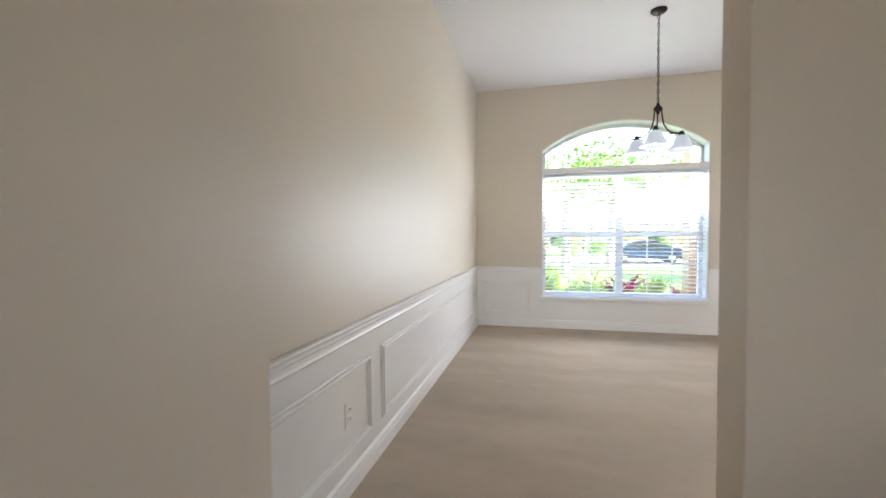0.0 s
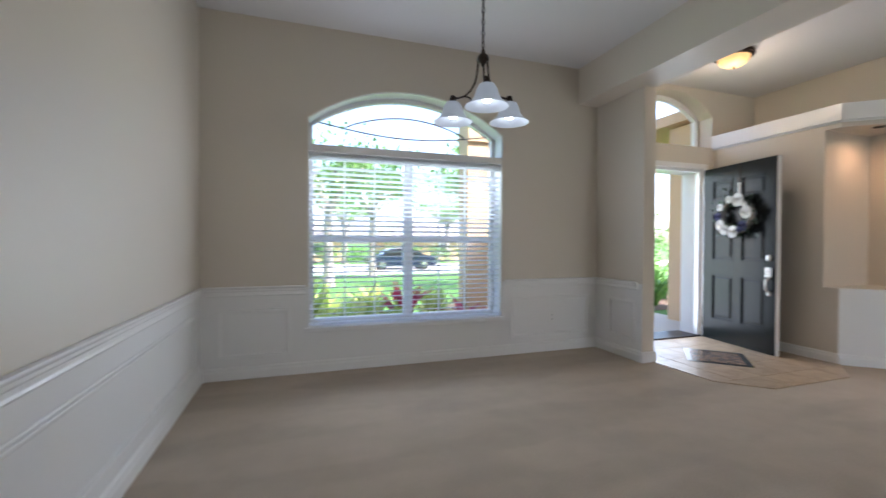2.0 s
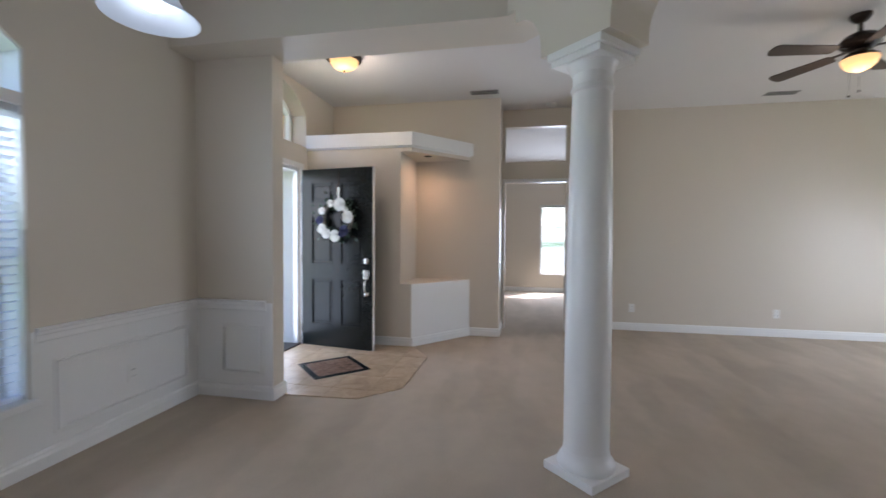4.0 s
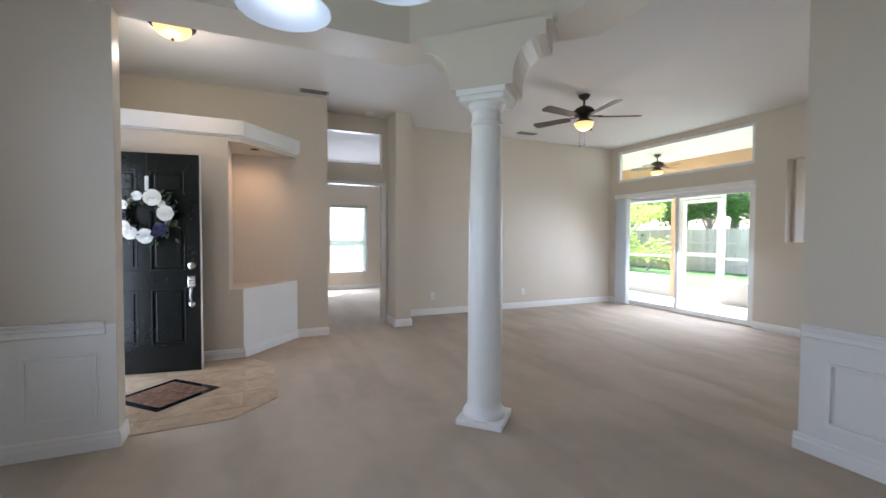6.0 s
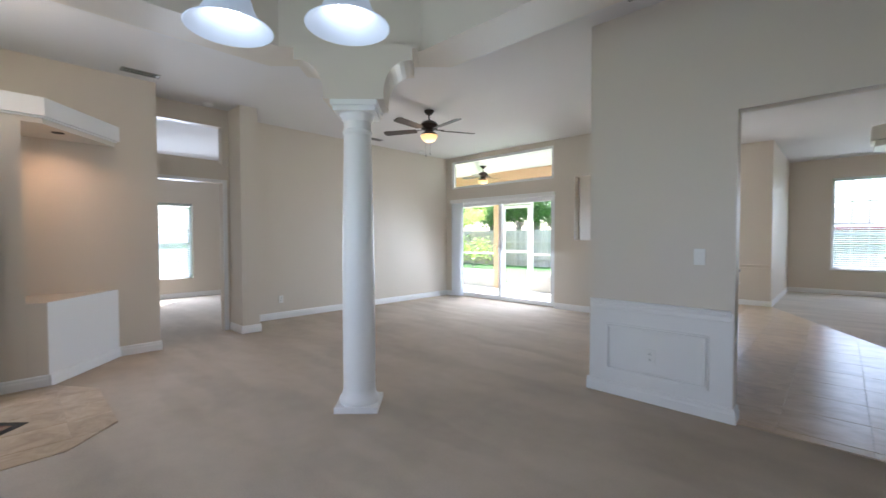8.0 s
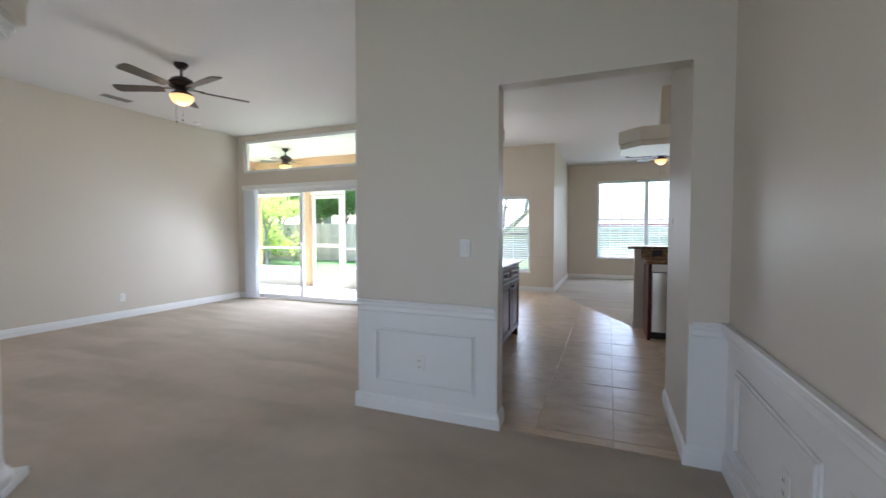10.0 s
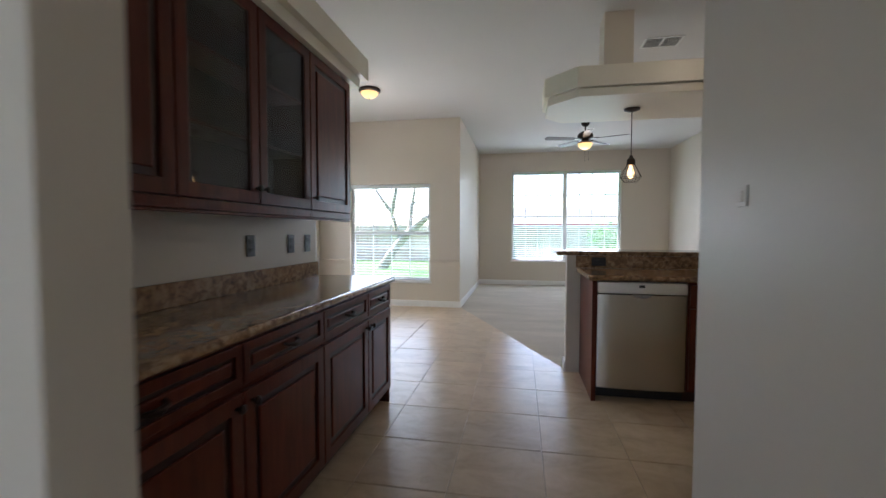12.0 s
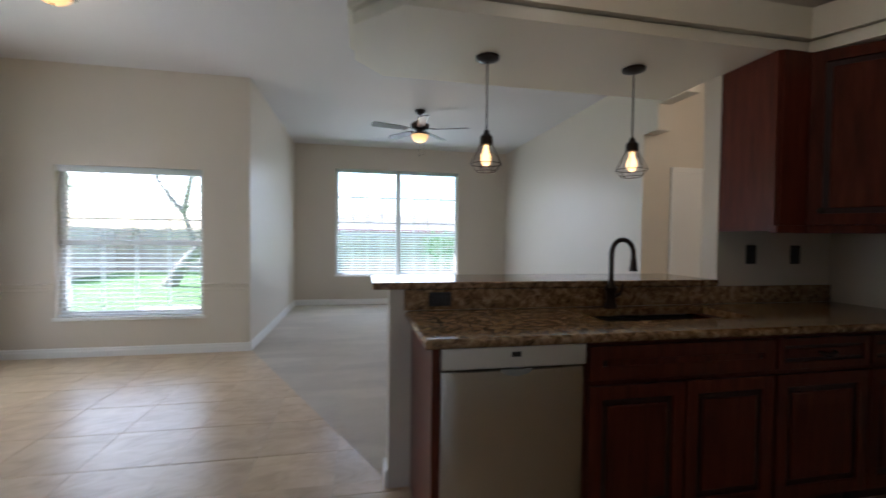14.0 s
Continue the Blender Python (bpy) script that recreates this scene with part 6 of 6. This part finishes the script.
def spiky(x, y, h, seed, mat, label, n=26, group=""):
    """A clump of long arching leaves."""
    rnd = random.Random(seed)
    t = thing("garden_plant", label, "plant", (x, y, ground_z(y) + 0.02), rnd.uniform(0, 360), group=group)
    meshes = []
    for k in range(4):
        bm = bmesh.new()
        prev = None
        l = h * rnd.uniform(0.8, 1.1)
        bend = rnd.uniform(0.3, 1.1)
        for i in range(7):
            u = i / 6
            p = Vector((l * (0.22 * u + 0.6 * u * u * bend), 0, l * (u - 0.42 * bend * u * u)))
            w = h * 0.075 * math.sin(math.pi * (0.12 + 0.86 * u)) + 0.002
            ring = [bm.verts.new(p + Vector((0, -w, 0.25 * w))), bm.verts.new(p), bm.verts.new(p + Vector((0, w, 0.25 * w)))]
            if prev:
                bm.faces.new((prev[0], prev[1], ring[1], ring[0]))
                bm.faces.new((prev[1], prev[2], ring[2], ring[1]))
            prev = ring
        me = bpy.data.meshes.new("leaf")
        bm.to_mesh(me)
        bm.free()
        me.materials.append(mat)
        meshes.append(me)
    for i in range(n):
        ob = new("leaf", meshes[i % 4])
        ob.parent = t
        ob.matrix_local = pose(rnd.uniform(-0.03, 0.03), rnd.uniform(-0.03, 0.03), rnd.uniform(0, h * 0.18), 0, rnd.uniform(-22, 14), 360 * i * 0.382)


spots = [(-0.9, 7.3, 0.75, 0), (-0.3, 7.0, 0.7, 0), (0.15, 7.5, 0.8, 0), (0.5, 7.0, 0.62, 0), (0.85, 7.4, 0.72, 0), (1.15, 7.1, 0.6, 0), (1.35, 7.6, 0.75, 1), (1.6, 7.0, 0.5, 0), (1.75, 7.5, 0.6, 0), (2.05, 7.1, 0.6, 1), (1.95, 8.0, 0.7, 0), (0.4, 8.1, 0.7, 0), (-0.6, 8.0, 0.75, 0), (1.0, 8.1, 0.75, 0), (-1.5, 7.4, 0.75, 0), (-2.1, 7.1, 0.7, 0)]
for i, (x, y, h, k) in enumerate(spots):
    spiky(x, y, h, 200 + i, LEAF_RED if k else LEAF_YELLOW, "crimson-leaved garden plant in the front bed" if k else "yellow-green arching garden plant in the front bed", 24, "front bed plants")
for i, (x, y) in enumerate(((4.9, 9.3), (5.6, 9.4), (6.4, 9.0), (4.2, 9.6), (3.4, 9.3), (7.1, 9.0), (7.6, 9.6), (8.3, 9.9), (8.8, 9.2))):
    spiky(x, y, 0.8, 240 + i, LEAF, "dark green arching garden plant by the porch", 22, "porch plants")


def car():
    t = thing("car", "dark navy saloon car parked at the kerb", "car", (6.45, 30.0, -0.64))
    bm = bmesh.new()
    prof = [(-2.3, 0.28), (-2.32, 0.62), (-2.2, 0.82), (-1.5, 0.92), (-0.85, 1.38), (0.55, 1.42), (1.35, 0.98), (2.15, 0.84), (2.32, 0.6), (2.3, 0.28)]
    prism(bm, prof, -0.86, 0.86, "y")
    bmesh.ops.bevel(bm, geom=bm.edges[:], offset=0.05, segments=2, affect="EDGES")
    part("body", bm, CAR_PAINT, t, smooth=True)
    for y0, y1 in ((-0.868, -0.862), (0.862, 0.868)):
        bm = bmesh.new()
        prism(bm, [(-1.3, 0.95), (-0.8, 1.32), (-0.12, 1.35), (-0.12, 0.95)], y0, y1, "y")
        part("side_window", bm, BLACK_PLASTIC, t)
        bm = bmesh.new()
        prism(bm, [(-0.05, 0.95), (-0.05, 1.35), (0.5, 1.36), (1.15, 0.97)], y0, y1, "y")
        part("side_window", bm, BLACK_PLASTIC, t)
    for x in (-1.4, 1.42):
        for y in (-0.78, 0.78):
            bm = lathe(bmesh.new(), [(0.2, -0.1), (0.32, -0.1), (0.335, -0.06), (0.335, 0.06), (0.32, 0.1), (0.2, 0.1)], 24)
            bmesh.ops.rotate(bm, verts=bm.verts, matrix=Matrix.Rotation(radians(90), 3, "X"))
            bmesh.ops.translate(bm, verts=bm.verts, vec=(x, y, 0.335))
            wheel = part("wheel", bm, TYRE, t, "black tyre")
            bm = lathe(bmesh.new(), [(0, -0.105), (0.06, -0.108), (0.2, -0.1), (0.2, 0.1), (0.06, 0.108), (0, 0.105)], 20)
            bmesh.ops.rotate(bm, verts=bm.verts, matrix=Matrix.Rotation(radians(90), 3, "X"))
            bmesh.ops.translate(bm, verts=bm.verts, vec=(x, y, 0.335))
            part("rim", bm, NICKEL, wheel, "silver alloy rim")


car()


def house(x, y, w, d, h, roofmat, label, rz=0):
    t = thing("house", label, "house", (x, y, ground_z(y) - 0.1), rz)
    part("wall", wall_boxes(bmesh.new(), "x", -d / 2, d / 2, -w / 2, w / 2, 0, h), STUCCO, t)
    bm = bmesh.new()
    e, r = 0.6, 1.9
    v = [bm.verts.new(q) for q in ((-w / 2 - e, -d / 2 - e, h), (w / 2 + e, -d / 2 - e, h), (w / 2 + e, d / 2 + e, h), (-w / 2 - e, d / 2 + e, h), (-w / 2 + d / 2, 0, h + r), (w / 2 - d / 2, 0, h + r))]
    for f in ((0, 1, 5, 4), (1, 2, 5), (2, 3, 4, 5), (3, 0, 4), (0, 3, 2, 1)):
        bm.faces.new([v[i] for i in f])
    part("roof", bm, SHINGLE, t)
    part("fascia", boxes((-w / 2 - e, w / 2 + e, -d / 2 - e - 0.03, -d / 2 - e, h - 0.18, h + 0.02), (-w / 2 - e, w / 2 + e, d / 2 + e, d / 2 + e + 0.03, h - 0.18, h + 0.02)), roofmat, t, "painted fascia board")
    for i in range(3):
        u = -w / 2 + w * (i + 0.5) / 3
        for s in (-1, 1):
            win = part("window", boxes((u - 0.7, u + 0.7, *sorted((s * d / 2, s * (d / 2 + 0.04))), 0.9, 2.1)), FRAME, t)
            part("pane", boxes((u - 0.62, u + 0.62, *sorted((s * (d / 2 + 0.04), s * (d / 2 + 0.05))), 0.98, 2.02)), BLACK_PLASTIC, win)


house(-3.5, -48, 18, 9, 2.3, ROOF_RED, "single-storey neighbour house with a red fascia behind the fence")
house(-4.0, 52, 16, 9, 2.8, TRIM, "pale single-storey house across the street")
house(16.0, 53, 14, 9, 2.8, TRIM, "pale single-storey house across the street")


# ---- floor tiles ----
def clip(poly, a, b):
    """What of a flat outline lies on the left of the line from a to b."""
    def side(p):
        return (b[0] - a[0]) * (p[1] - a[1]) - (b[1] - a[1]) * (p[0] - a[0])
    res = []
    for p, q in zip(poly, poly[1:] + poly[:1]):
        s, u = side(p), side(q)
        if s >= 0:
            res.append(p)
        if s * u < 0:
            k = s / (s - u)
            res.append((p[0] + k * (q[0] - p[0]), p[1] + k * (q[1] - p[1])))
    return res


def tile_floor(owner, mat, x0, y0, pitch, nx, ny, regions, z0, z1, gap=0.004):
    full = None
    for i in range(nx):
        for j in range(ny):
            cx, cy = x0 + (i + 0.5) * pitch, y0 + (j + 0.5) * pitch
            h = pitch / 2 - gap / 2
            for region in regions:
                poly = [(cx - h, cy - h), (cx + h, cy - h), (cx + h, cy + h), (cx - h, cy + h)]
                for a, b in zip(region, region[1:] + region[:1]):
                    poly = clip(poly, a, b) if len(poly) > 2 else []
                if len(poly) < 3:
                    continue
                area = abs(sum(p[0] * q[1] - q[0] * p[1] for p, q in zip(poly, poly[1:] + poly[:1]))) / 2
                if area < 0.0006:
                    continue
                whole = area > (2 * h) ** 2 * 0.9999
                if whole and full:
                    me = full
                else:
                    bm = bmesh.new()
                    pts = [(p[0] - cx, p[1] - cy) for p in poly]
                    prism(bm, pts, 0, z1 - z0 - 0.0012)
                    top = [bm.verts.new((p[0] * 0.992, p[1] * 0.992, z1 - z0)) for p in pts] if whole else None
                    if top:
                        bm.faces.ensure_lookup_table()
                        lid = [f for f in bm.faces if all(abs(v.co.z - (z1 - z0 - 0.0012)) < 1e-6 for v in f.verts)]
                        ring = [v for v in bm.verts if abs(v.co.z - (z1 - z0 - 0.0012)) < 1e-6]
                        bmesh.ops.delete(bm, geom=lid, context="FACES_ONLY")
                        n = len(pts)
                        for k in range(n):
                            bm.faces.new((ring[k], ring[(k + 1) % n], top[(k + 1) % n], top[k]))
                        bm.faces.new(top)
                    bmesh.ops.recalc_face_normals(bm, faces=bm.faces)
                    me = bpy.data.meshes.new("tile")
                    bm.to_mesh(me)
                    bm.free()
                    me.materials.append(mat)
                    if whole:
                        full = me
                ob = new("tile", me)
                ob.parent = owner
                ob.location = (cx, cy, z0)


bm = bmesh.new()
prism(bm, [(-3.25, 1.50), (-3.25, -1.94), (-0.42, -1.94), (0.90, YK), (3.35, YK), (3.35, -2.06), (1.48, -2.06), (1.48, 1.50)], -0.09, 0.004)
floor_k = tagged(part("floor_kitchen", bm, GROUT), "beige travertine tile kitchen floor laid in a square grid", "tile floor", kind="structure")
P = 0.4605
A = [(-3.22, 1.495), (-3.22, -1.93), (-0.425, -1.93), (1.475, -1.93), (1.475, 1.495)]
B = [(-0.425, -1.93), (0.90, YK), (3.35, YK), (3.35, -1.93)]
tile_floor(floor_k, TRAVERTINE, 0.30 - 8 * P, -1.82 - 7 * P, P, 15, 15, [A, B], 0.003, 0.008)
bm = bmesh.new()
FT = [(STUB1 - 0.04, 6.03), (3.31, 5.33), (3.34, 4.72), (3.635, 4.43), (4.57, 4.43), (4.95, 4.70), (4.95, 6.03)]
prism(bm, FT, -0.09, 0.004)
floor_f = tagged(part("floor_foyer", bm, GROUT), "mottled cream tile foyer floor with clipped corners", "tile floor", kind="structure")
tile_floor(floor_f, FOYER_TILE, 3.2, 4.35, 0.33, 6, 6, [FT], 0.003, 0.008, 0.003)
d = thing("floor_medallion", "diamond floor inlay of brown marble with a black border", "inlay", (4.04, 5.245, 0.0), 45.5)
part("border", boxes((-0.27, 0.27, -0.27, 0.27, 0.006, 0.0115)), MARBLE_BLACK, d)
part("inlay", boxes((-0.215, 0.215, -0.215, 0.215, 0.011, 0.0135)), MARBLE_BROWN, d)
